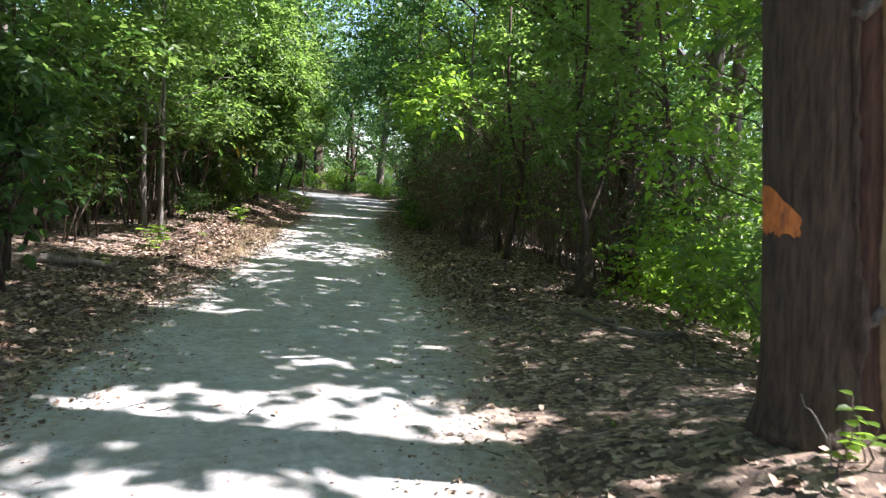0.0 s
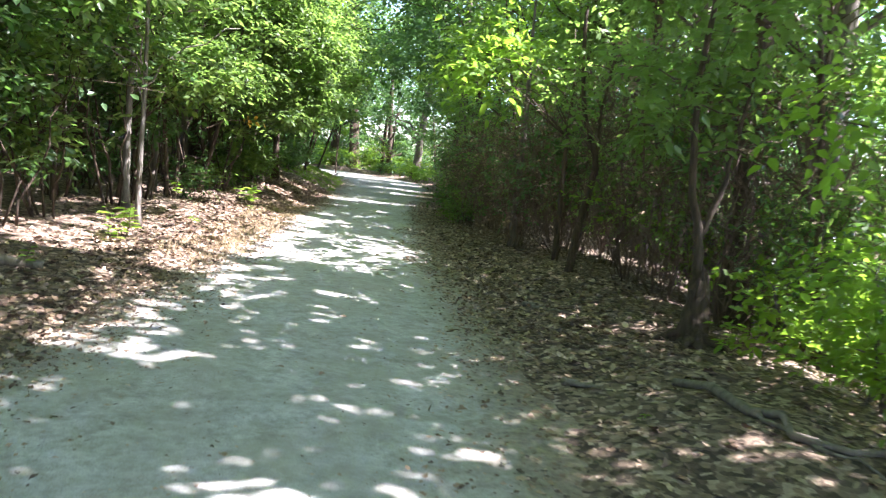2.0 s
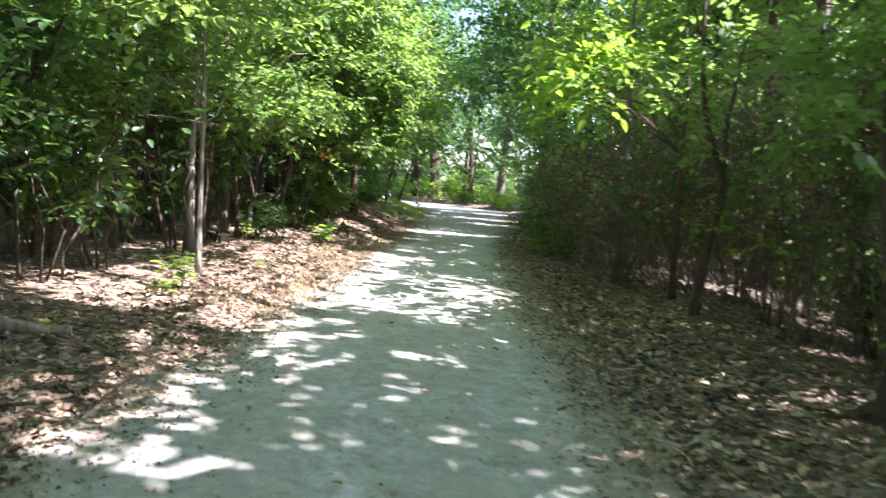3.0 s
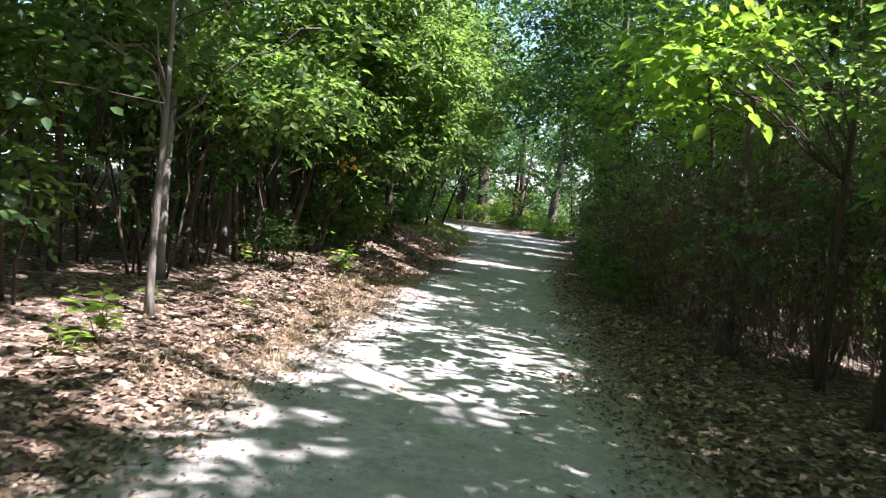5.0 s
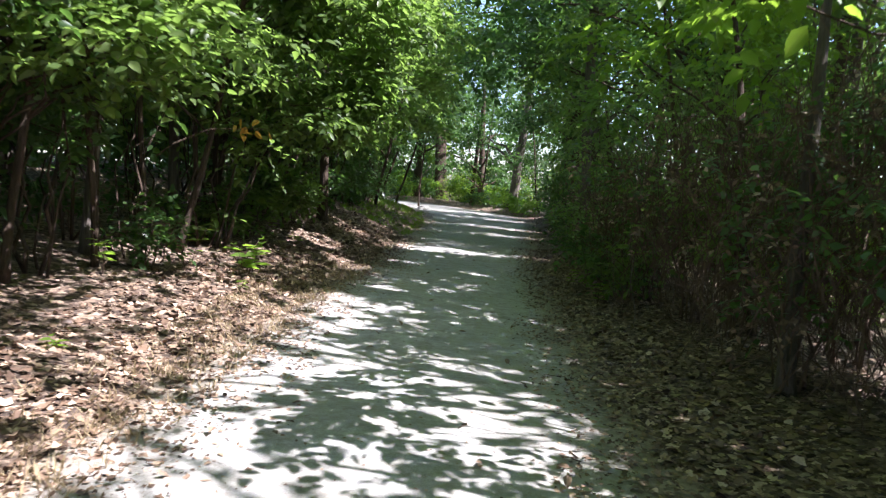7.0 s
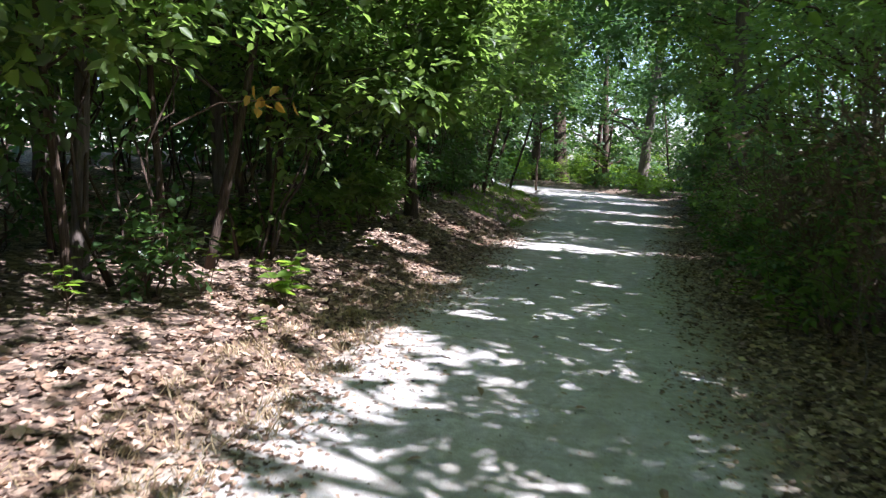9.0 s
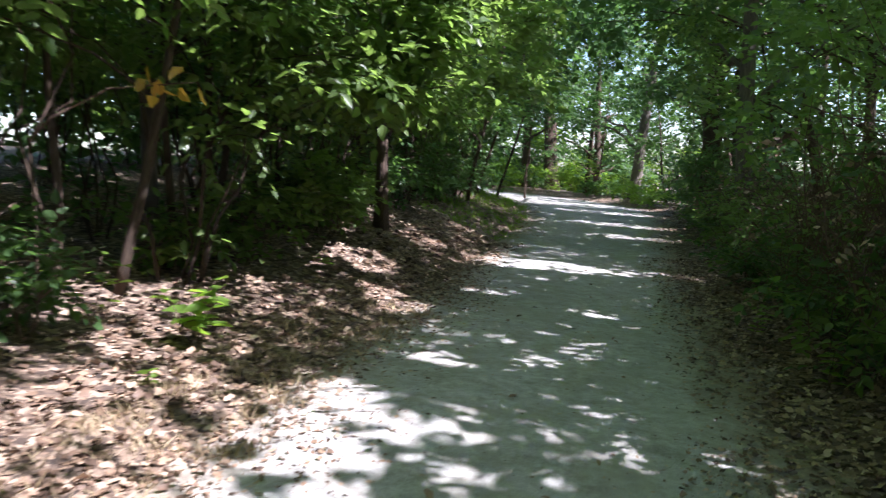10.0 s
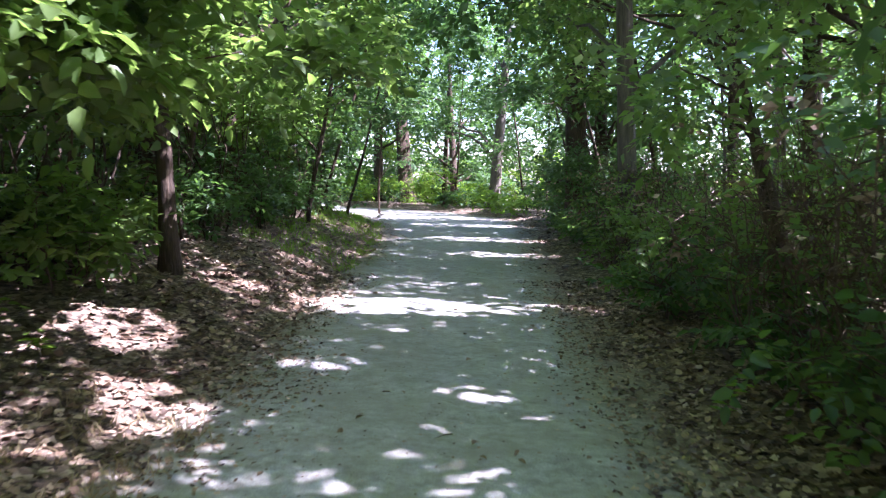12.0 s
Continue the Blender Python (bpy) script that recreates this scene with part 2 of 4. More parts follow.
def tube(points, radii, sides=6, ridge=None):
    """A round bar along points, closed at both ends by its narrow rings."""
    points, radii = np.asarray(points, float), np.asarray(radii, float)
    m = len(points)
    t = unit(np.gradient(points, axis=0))
    ref = np.array([0.0, 1.0, 0.0]) if abs(t[0][1]) < 0.8 else np.array([1.0, 0.0, 0.0])
    a = unit(np.cross(t, ref))
    b = np.cross(t, a)
    ang = np.linspace(0, 2 * np.pi, sides, endpoint=False)
    r = radii[:, None] * np.ones((1, sides))
    if ridge is not None:
        r = r * ridge
    v = points[:, None] + r[..., None] * (np.cos(ang)[None, :, None] * a[:, None] + np.sin(ang)[None, :, None] * b[:, None])
    v = v.reshape(-1, 3)
    i, j = np.meshgrid(np.arange(m - 1), np.arange(sides), indexing="ij")
    k = (j + 1) % sides
    f = np.stack([i * sides + j, i * sides + k, (i + 1) * sides + k, (i + 1) * sides + j], -1).reshape(-1, 4)
    c = len(v)
    v = np.concatenate([v, points[:1], points[-1:]])
    js = np.arange(0, sides - 1, 2)
    low = np.stack([np.full(len(js), c), (js + 2) % sides, js + 1, js], -1)
    top = np.stack([np.full(len(js), c + 1), (m - 1) * sides + js, (m - 1) * sides + js + 1, (m - 1) * sides + (js + 2) % sides], -1)
    return v, np.concatenate([f, low, top])


def bent(start, end, rng, sag=0.0, wobble=0.06, n=6):
    start, end = np.asarray(start, float), np.asarray(end, float)
    s = np.linspace(0, 1, n)[:, None]
    size = np.linalg.norm(end - start)
    p = start + (end - start) * s
    p[:, 2] += (np.sin(np.pi * s[:, 0])) * sag * size
    w = rng.normal(0, wobble * size / 3, (n, 3))
    w[0] = w[-1] = 0
    return p + w


def leaf_mesh(base, along, normal, length, ratio, fine=True):
    """Folded leaves: two halves that meet at a midrib."""
    n = len(base)
    along = unit(along)
    side = unit(np.cross(normal, along))
    up = np.cross(along, side)
    L = length[:, None]
    W = L * ratio
    tip = base + along * L - up * L * 0.12
    if fine:
        lift = up * L * 0.07
        v = np.stack([base, base + along * L * 0.28 + side * W * 0.46 + lift, base + along * L * 0.66 + side * W * 0.36 + lift * 0.6,
                      tip, base + along * L * 0.66 - side * W * 0.36 + lift * 0.6, base + along * L * 0.28 - side * W * 0.46 + lift], 1)
        pat = np.array([[0, 3, 2, 1], [0, 5, 4, 3]])
        f = (np.arange(n)[:, None, None] * 6 + pat[None]).reshape(-1, 4)
        return v.reshape(-1, 3), f
    v = np.stack([base, base + along * L * 0.42 + side * W * 0.5 + up * L * 0.05, tip, base + along * L * 0.42 - side * W * 0.5], 1)
    return v.reshape(-1, 3), np.arange(n * 4).reshape(-1, 4)


def dry_leaf_mesh(r, base, along, normal, length, ratio):
    """Curled, notched dead leaves, each of four quads about its midrib."""
    n = len(base)
    along = unit(along)
    side = unit(np.cross(normal, along))
    up = np.cross(along, side)
    L = length[:, None]
    curl = r.uniform(-0.15, 0.55, (n, 1))
    arch = r.normal(0.0, 0.16, (n, 1))

    def at(s, w, edge):
        s_ = s + r.normal(0, 0.045, (n, 1)) * edge
        w_ = w * ratio * (1 + r.normal(0, 0.2, (n, 1)) * edge)
        return base + along * L * s_ + side * L * w_ + up * L * (curl * w * w * 2.4 * edge + arch * math.sin(math.pi * s) + r.normal(0, 0.03, (n, 1)) * edge)
    v = np.stack([at(0, 0, 0), at(0.5, 0, 0), at(1, 0, 0), at(0.16, 0.36, 1), at(0.47, 0.3, 1), at(0.72, 0.46, 1), at(0.16, -0.36, 1), at(0.47, -0.3, 1), at(0.72, -0.46, 1)], 1)
    pat = np.array([[0, 1, 4, 3], [1, 2, 5, 4], [0, 6, 7, 1], [1, 7, 8, 2]])
    return v.reshape(-1, 3), (np.arange(n)[:, None, None] * 9 + pat[None]).reshape(-1, 4)


# Gaps in the leaf roof: sunlit places on the ground (x, y, half sizes, openness).
GAPS = [(-3.2, 10.9, 0.9, 0.5, 0.985), (-5.5, 18.0, 0.5, 0.4, 0.99), (-2.9, 9.6, 0.9, 0.9, 0.6), (-3.2, 8.0, 0.8, 0.6, 0.55), (-3.9, 13.6, 1.2, 2.9, 0.99), (-3.75, 16.7, 0.75, 1.3, 0.99), (-1.9, 14.4, 0.7, 0.8, 0.8), (-4.9, 12.3, 1.0, 2.0, 0.992), (-5.0, 16.2, 0.8, 1.6, 0.985),
        (-0.7, 4.6, 1.3, 0.5, 0.98), (-2.0, 4.3, 0.6, 0.25, 0.95), (0.5, 2.95, 2.3, 0.72, 0.985), (1.5, 2.5, 1.7, 0.6, 0.99), (-2.3, 3.5, 0.4, 0.2, 0.9),
        (-3.9, 24.5, 1.2, 0.55, 0.985), (-2.3, 24.7, 0.8, 0.45, 0.85), (-5.75, 21.8, 0.5, 0.5, 0.98), (-4.6, 20.5, 0.4, 0.35, 0.95), (-5.9, 24.4, 0.4, 0.25, 0.98), (-4.75, 20.7, 0.45, 0.25, 0.98),
        (-2.3, 7.5, 0.4, 0.2, 0.9), (-1.1, 5.7, 0.4, 0.2, 0.9), (-1.6, 10.2, 0.35, 0.2, 0.9), (-4.0, 21.9, 0.35, 0.2, 0.9), (-3.5, 18.9, 0.3, 0.2, 0.9), (-1.5, 17.7, 0.3, 0.25, 0.9), (-2.7, 21.3, 0.3, 0.2, 0.9),
        (-3.0, 30.5, 1.2, 0.4, 0.9), (-3.5, 34, 1.5, 0.6, 0.9), (-4.5, 39, 2.0, 0.7, 0.9), (-5.5, 43, 3.0, 0.8, 0.9), (-7, 47, 2.0, 0.6, 0.85)]
# Gaps that light only the shrubs' leaves at the sides.
SIDE_GAPS = [(-8.8, 25.0, 1.5, 2.6, 0.99), (-10.0, 26.0, 1.4, 2.5, 0.9), (-11.0, 30.5, 1.5, 2.5, 0.9), (-7.3, 18.6, 1.1, 2.4, 0.97), (6.4, 6.0, 3.4, 4.0, 0.985), (-7.0, 11.3, 1.0, 1.4, 0.6), (-8.6, 14.0, 2.0, 4.0, 0.3), (-6.8, 19.8, 1.1, 2.2, 0.85), (-7.4, 21.4, 1.2, 2.6, 0.99), (-6.8, 16.0, 1.0, 1.9, 0.93), (-2.4, 13.8, 1.4, 1.8, 0.98), (-2.6, 18.0, 0.6, 2.0, 0.7), (5.2, 8.8, 3.3, 5.5, 0.985), (1.7, 14.5, 1.5, 3.5, 0.96), (5.0, 17.5, 3.0, 5.0, 0.85), (2.4, 23.5, 2.4, 3.5, 0.9),
             (-9.2, 33.0, 1.2, 2.0, 0.8), (-4.0, 54.0, 9.0, 3.0, 0.95), (8.5, 7.0, 3.0, 6.0, 0.97), (3.9, 7.8, 1.5, 3.2, 0.98)]


def shade_keep(p, rng, side_light=False):
    """Which leaves at p stay: those on a sunbeam to a gap are thinned out."""
    gx, gy = p[:, 0] - p[:, 2] / TAN_EL, p[:, 1]
    gx = gx / (1 - SLOPE / TAN_EL)
    gy = gy - (p[:, 0] - gx) * math.tan(radians(SUN_AZ))
    near = np.full(len(p), 9.0)
    open_ = np.zeros(len(p))
    for x, y, a, b, o in GAPS + (SIDE_GAPS if side_light else []):
        q = ((gx - x) / a) ** 2 + ((gy - y) / b) ** 2 + 0.25 * wave(gx, gy, 4.0, 8)
        open_ = np.maximum(open_, o * np.clip((1.15 - q) / 0.3, 0, 1))
        near = np.minimum(near, q) if x < 3.5 else near
    shred = 0.6 * wave(gx, gy * 1.2, 8.5, 51) + 0.6 * wave(gx, gy * 1.2, 17.0, 52)
    open_ = np.where(open_ > 0.975, 1.0, open_)
    open_ = np.where((shred > 0.38) | (wave(gx, gy, 3.2, 53) > 0.75), open_ * 0.3, open_)
    fleck = 0.6 * wave(gx, gy * 1.2, 8.5, 41) + 0.65 * wave(gx, gy * 1.2, 19.0, 42)
    rare = np.interp(near, [1.0, 1.4, 2.6, 9.0], [0.4, 0.82, 0.98, 1.06])
    if side_light:   # the thicket is speckled with sun
        rare = np.where((gx > np.interp(gy, LINE_Y[:220], LINE_X[:220]) + 1.8) & (gy > 10.5) & (gy < 19), np.minimum(rare, 0.72), rare)
    open_ = np.where(fleck > rare, 0.97, open_)
    low = p[:, 2] < 1.0
    return (rng.rand(len(p)) > open_) | low


def sprays(rng, centre, outward, k, reach, leaf, droop=0.15, ratio=0.6, fine=True, side_light=False, flat=0.35):
    """Leafy twigs: k leaves set alternately along each."""
    n = len(centre)
    a = outward + rng.normal(0, 0.45, (n, 3))
    a[:, 2] = a[:, 2] * 0.5 - droop
    a = unit(a)
    s = unit(np.cross(a, np.array([0, 0, 1.0])) + rng.normal(0, 0.15, (n, 3)))
    nrm = np.cross(s, a)
    i = np.arange(k)
    step = (i + 0.6) / k
    sgn = np.where(i % 2, 1.0, -1.0)
    L = reach * rng.uniform(0.7, 1.3, (n, 1))
    base = centre[:, None] + a[:, None] * (L * (step - 0.5))[..., None]
    turn = np.where(i == k - 1, 0.05, 0.85)
    d = a[:, None] * 0.6 + s[:, None] * (sgn * turn)[None, :, None] + rng.normal(0, 0.22, (n, k, 3))
    d[..., 2] -= 0.12
    nn = nrm[:, None] + rng.normal(0, flat, (n, k, 3))
    size = leaf * rng.uniform(0.6, 1.25, (n, k))
    base, d, nn, size = base.reshape(-1, 3), d.reshape(-1, 3), nn.reshape(-1, 3), size.ravel()
    keep = shade_keep(base + unit(d) * (size * 0.5)[:, None], rng, side_light)
    return leaf_mesh(base[keep], d[keep], nn[keep], size[keep], ratio, fine)


def crown_points(rng, clumps, radius, n):
    """n spray places in and around clump centres, with their outward directions."""
    which = rng.randint(0, len(clumps), n)
    d = unit(rng.normal(0, 1, (n, 3)))
    r = radius * rng.uniform(0.25, 1.0, n) ** 0.6
    p = clumps[which] + d * r[:, None] * np.array([1.15, 1.15, 0.6])
    return p, d


# ---- ground and path ----
def graded(lo, hi, step, far_lo, far_hi):
    mid = list(np.arange(lo, hi, step))
    out, s, x = [], step, hi
    while x < far_hi:
        out.append(x)
        s *= 1.35
        x += s
    left, s, x = [], step, lo - step
    while x > far_lo:
        left.append(x)
        s *= 1.35
        x -= s
    return np.array(left[::-1] + mid + out + [far_hi])


def build_ground():
    gx, gy = graded(-9.0, 4.5, 0.17, -900, 900), graded(-2.0, 50, 0.2, -900, 900)
    X, Y = np.meshgrid(gx, gy)
    Z = land(X.ravel(), Y.ravel())
    v = np.stack([X.ravel(), Y.ravel(), Z], 1)
    w, h = len(gx), len(gy)
    i, j = np.meshgrid(np.arange(h - 1), np.arange(w - 1), indexing="ij")
    f = np.stack([i * w + j, i * w + j + 1, (i + 1) * w + j + 1, (i + 1) * w + j], -1).reshape(-1, 4)
    ob = new("ground", mesh_of("ground", v, f, SOIL, True))
    return tagged(ob, "dark brown woodland soil under dry leaves", "ground", kind="structure")


def build_path():
    us = np.linspace(-1.3, 1.3, 31)
    t = unit(np.gradient(LINE, axis=0))
    nrm = np.stack([t[:, 1], -t[:, 0]], 1)
    P = LINE[:, None] + nrm[:, None] * (WIDE[:, None] * us[None])[..., None]
    x, y = P[..., 0].ravel(), P[..., 1].ravel()
    u = np.tile(us, len(LINE))
    v = np.stack([x, y, path_height(x, y, u)], 1)
    w = len(us)
    i, j = np.meshgrid(np.arange(len(LINE) - 1), np.arange(w - 1), indexing="ij")
    f = np.stack([i * w + j, i * w + j + 1, (i + 1) * w + j + 1, (i + 1) * w + j], -1).reshape(-1, 4)
    me = mesh_of("path", v, f, GRAVEL, True)
    at = me.attributes.new("verge", "FLOAT", "POINT")
    at.data.foreach_set("value", np.clip((np.abs(u + 0.04) - 0.5) / 0.55, 0, 1).astype(np.float32))
    return tagged(new("path", me), "pale grey stone-dust footpath dappled with sunlight", "path", kind="structure")


build_ground()
build_path()


def gz(x, y):
    return float(land(x, y)[0])


# ---- trees and shrubs ----
def thing(name, x, y, label, category, group=""):
    ob = new(name)
    ob.location = (x, y, gz(x, y) - 0.03)
    return tagged(ob, label, category, group)


def to_local(ob, v):
    return v - np.array(ob.location)


def tree(rng, name, x, y, height, radius, lean=(0, 0), bark=BARK_BROWN, leaf=LEAF, first=2.6, spread=2.6, clumps=12, leaves=5000, size=0.1, limbs=8,
         label="", category="tree", fine=False, side_light=True, group="", sides=12, flare=1.5, clump_radius=0.9, kink=0.02, shift=0.0):
    ob = thing(name, x, y, label, category, group)
    o = np.array(ob.location)
    hs = np.array([0, 0.04, 0.1, 0.25, 0.5, 0.8, 1.0]) * height
    rad = np.interp(hs / height, [0, 0.015, 0.08, 0.5, 1], [radius * flare, radius * 1.25, radius, radius * 0.7, radius * 0.15])
    axis = np.stack([lean[0] * hs, lean[1] * hs, hs], 1)
    axis[1:, :2] += np.cumsum(rng.normal(0, kink * height / 6, (6, 2)), 0)
    hh = np.linspace(0, height, 22)
    axis = np.stack([np.interp(hh, hs, axis[:, i]) for i in range(3)], 1)
    axis[:, :2] = np.stack([soften(axis[:, i], 2) for i in range(2)], 1) - (soften(axis[:, 0], 2)[0], soften(axis[:, 1], 2)[0])
    axis = axis.astype(float)
    ang = np.linspace(0, 2 * np.pi, sides, endpoint=False)
    ph = rng.uniform(0, 6.28, 3)
    ridge = 1 + 0.07 * np.sin(3 * ang + ph[0])[None] + 0.05 * np.sin(5 * ang + ph[1])[None] + 0.03 * rng.normal(0, 1, (22, sides))
    v, f = tube(axis, np.interp(hh, hs, rad), sides, ridge)
    part("trunk", v, f, bark, ob, smooth=True)
    # crown clumps round the upper trunk, each on its own limb
    ch = rng.uniform(first, height * 1.02, clumps)
    ca = rng.uniform(0, 6.28, clumps)
    cr = spread * np.sqrt(rng.uniform(0.12, 1, clumps)) * np.clip(1.15 - (ch - first) / (height - first + 0.01) * 0.6, 0.3, 1)
    at = np.stack([np.interp(ch, hh, axis[:, i]) for i in range(3)], 1)
    C = at + np.stack([np.cos(ca) * cr + shift, np.sin(ca) * cr, cr * 0.1], 1)
    for i in np.argsort(-cr)[:limbs]:
        h0 = max(first * 0.75, ch[i] - (cr[i] + abs(shift)) * rng.uniform(0.3, 0.8))
        s = [np.interp(h0, hh, axis[:, k]) for k in range(3)]
        r0 = np.interp(h0, hs, rad) * 0.42
        v, f = tube(bent(s, C[i], rng, 0.08, 0.1, 7), np.linspace(r0, 0.006, 7), 5)
        part("limb", v, f, bark, ob, smooth=True)
    k = 9
    p, d = crown_points(rng, C + o, clump_radius, max(4, leaves // k))
    v, f = sprays(rng, p, d, k, 0.45 * size / 0.09, size, fine=fine, side_light=side_light)
    if len(v):
        part("crown", to_local(ob, v), f, leaf, ob, smooth=True)
    return ob


def shrub(rng, name, x, y, height, width, leaves, size=0.085, stems=5, leaf=LEAF, bark=BARK_BROWN, base=0.35, label="", group="", fine=True, twigs=0, lean=(0, 0), droop=0.15, side_light=False, stem_radius=0.018, dead=0):
    ob = thing(name, x, y, label, "shrub", group)
    o = np.array(ob.location)
    C = []
    for i in range(stems):
        a, r = rng.uniform(0, 6.28), width * math.sqrt(rng.uniform(0.05, 1)) * 0.75
        h = height * rng.uniform(0.6, 1.0)
        foot = np.array([math.cos(a) * r * 0.25, math.sin(a) * r * 0.25, 0])
        top = np.array([math.cos(a) * r + lean[0] * h, math.sin(a) * r + lean[1] * h, h])
        line = bent(foot, top, rng, 0.05, 0.09, 8)
        v, f = tube(line, np.linspace(stem_radius * rng.uniform(0.7, 1.5), 0.004, 8), 5)
        stem = part("stem", v, f, bark, ob, smooth=True)
        for q in range(3):
            s = rng.uniform(base, 1.0)
            j = min(6, int(s * 7))
            hub = line[j] + (line[j + 1] - line[j]) * (s * 7 - j)
            end = hub + np.append(rng.normal(0, 0.42 * width, 2), rng.uniform(-0.05, 0.35))
            v, f = tube(bent(hub, end, rng, 0.05, 0.12, 4), np.linspace(0.009, 0.003, 4), 3)
            part("branch", v, f, bark, stem)
            C += [hub, end, 0.5 * (hub + end)]
    C = np.array(C)
    C[:, 2] = np.maximum(C[:, 2], 0.18)
    k = 8
    p, d = crown_points(rng, C + o, 0.42 * width ** 0.5, max(4, leaves // k))
    p[:, 2] = np.maximum(p[:, 2], o[2] + 0.08)
    v, f = sprays(rng, p, d, k, 0.34 * size / 0.08, size, droop, fine=fine, side_light=side_light)
    if len(v):
        part("foliage", to_local(ob, v), f, leaf, ob, smooth=True)
    if dead:
        p, d = crown_points(rng, C + o, 0.5, dead // k)
        v, f = sprays(rng, p, d, k, 0.3, 0.07, 0.4, fine=False, flat=0.9)
        if len(v):
            part("withered_foliage", to_local(ob, v), f, LITTER, ob, "withered brown leaves")
    if twigs:
        pile = Pile()
        for i in range(twigs):
            a, r = rng.uniform(0, 6.28), width * math.sqrt(rng.rand())
            s = np.array([math.cos(a) * r, math.sin(a) * r, rng.uniform(0, height * 0.75)])
            e = s + np.array([rng.normal(0, 0.3), rng.normal(0, 0.3), rng.uniform(0.2, 0.9)])
            pile.add(*tube(bent(s, e, rng, 0, 0.2, 4), np.linspace(0.006, 0.002, 4), 3))
        tagged(part("twig_tangle", *pile.arrays(), TWIG, ob), kind="stuff")
    return ob


def edge(y):
    """x of the path's left and right edges at y."""
    i = np.abs(LINE_Y - y).argmin()
    return LINE_X[i] - LINE_W[i], LINE_X[i] + LINE_W[i]


rng = np.random.RandomState(7)

# big tree with the orange trail mark
def marked_tree():
    ob = thing("tree", 1.86, 3.62, "large brown tree trunk with ridged bark and an orange trail mark", "tree", "trees by the path")
    hh = np.concatenate([np.linspace(0, 3.4, 70), np.linspace(3.6, 13, 24)])
    n_h = len(hh)
    axis = np.stack([-0.075 * hh, 0 * hh, hh], 1)
    rad = np.interp(hh, [0, 0.12, 0.4, 1.0, 3, 13], [0.31, 0.265, 0.24, 0.225, 0.215, 0.11])
    sides = 120
    ang = np.linspace(0, 2 * np.pi, sides, endpoint=False)
    r = np.random.RandomState(3)
    ph = r.uniform(0, 6.28, 6)
    drift = 0.7 * np.sin(hh[:, None] * 1.3 + ph[3]) + 0.4 * np.sin(hh[:, None] * 3.1 + ph[4])
    plates = np.abs(np.sin(10 * ang[None] + ph[1] + drift)) ** 0.5 * 0.045 + np.abs(np.sin(17 * ang[None] + ph[2] - 0.8 * drift)) ** 0.5 * 0.03
    ridge = 0.95 + 0.05 * np.sin(2 * ang + ph[0])[None] + plates + 0.007 * r.normal(0, 1, (n_h, sides))
    v, f = tube(axis, rad, sides, ridge)
    part("trunk", v, f, BARK_BROWN, ob, smooth=True)
    # rotten hollow beside the bark, its torn grey lip, and the bare wood past it
    v, f = tube(np.stack([0.13 - 0.073 * hh, -0.1 + 0 * hh, hh], 1), rad * 0.63, 40, 1 + 0.05 * np.sin(9 * np.linspace(0, 6.28, 40, endpoint=False)[None] + np.sin(hh[:, None] * 2)) + 0.02 * r.normal(0, 1, (n_h, 40)))
    part("rotten_wood", v, f, ROTTEN, ob, "dark red-brown rotten wood inside the split trunk", True)
    zs = np.linspace(0.02, 3.4, 60)
    lip = np.stack([0.078 - 0.074 * zs + 0.01 * np.sin(zs * 3.1) + 0.007 * r.normal(0, 1, 60), -0.228 + 0.005 * np.sin(zs * 7), zs], 1)
    v, f = tube(lip, 0.017 + 0.004 * np.sin(zs * 11) + 0.016 * (zs > 2.0) + 0.03 * np.exp(-((zs - 0.55) / 0.2) ** 2), 9, 1 + 0.16 * r.normal(0, 1, (60, 9)))
    part("bark_lip", v, f, BARK_BROWN, ob, "torn grey lip of bark", True)
    v, f = tube(np.stack([0.29 - 0.073 * zs, -0.18 + 0.0 * zs, zs], 1), 0.113 + 0.012 * np.sin(zs * 3), 30, 1 + 0.03 * r.normal(0, 1, (60, 30)))
    part("bare_wood", v, f, BARE_WOOD, ob, "tan strip of bare wood without bark", True)
    for z0, x0 in ((0.62, 0.15), (2.0, 0.11), (2.14, 0.14)):
        k = np.linspace(-0.5, 0.5, 7)
        v, f = tube(np.stack([x0 - 0.07 * z0 + 0.14 * k, -0.24 + 0.25 * k * k, z0 + 0.03 * np.sin(7 * k)], 1), 0.034 * np.sqrt(np.clip(1 - 3.6 * k * k, 0.04, 1)), 9, 1 + 0.12 * r.normal(0, 1, (7, 9)))
        part("burr", v, f, BARK_GREY, ob, "gnarled grey burr at the split", True)
    for i in range(7):
        h0 = r.uniform(4.5, 11)
        a = r.uniform(0, 6.28)
        e = np.array([math.cos(a) * r.uniform(2, 4), math.sin(a) * r.uniform(1, 2), h0 + r.uniform(0.5, 2)])
        v, f = tube(bent((0, 0, h0), e, r, 0.08, 0.1, 7), np.linspace(0.09, 0.01, 7), 8)
        part("limb", v, f, BARK_BROWN, ob, smooth=True)
    # the painted mark follows the bark on the side that faces the walker
    a0, a1, n, m = math.radians(-196), math.radians(-132), 18, 12
    vs = []
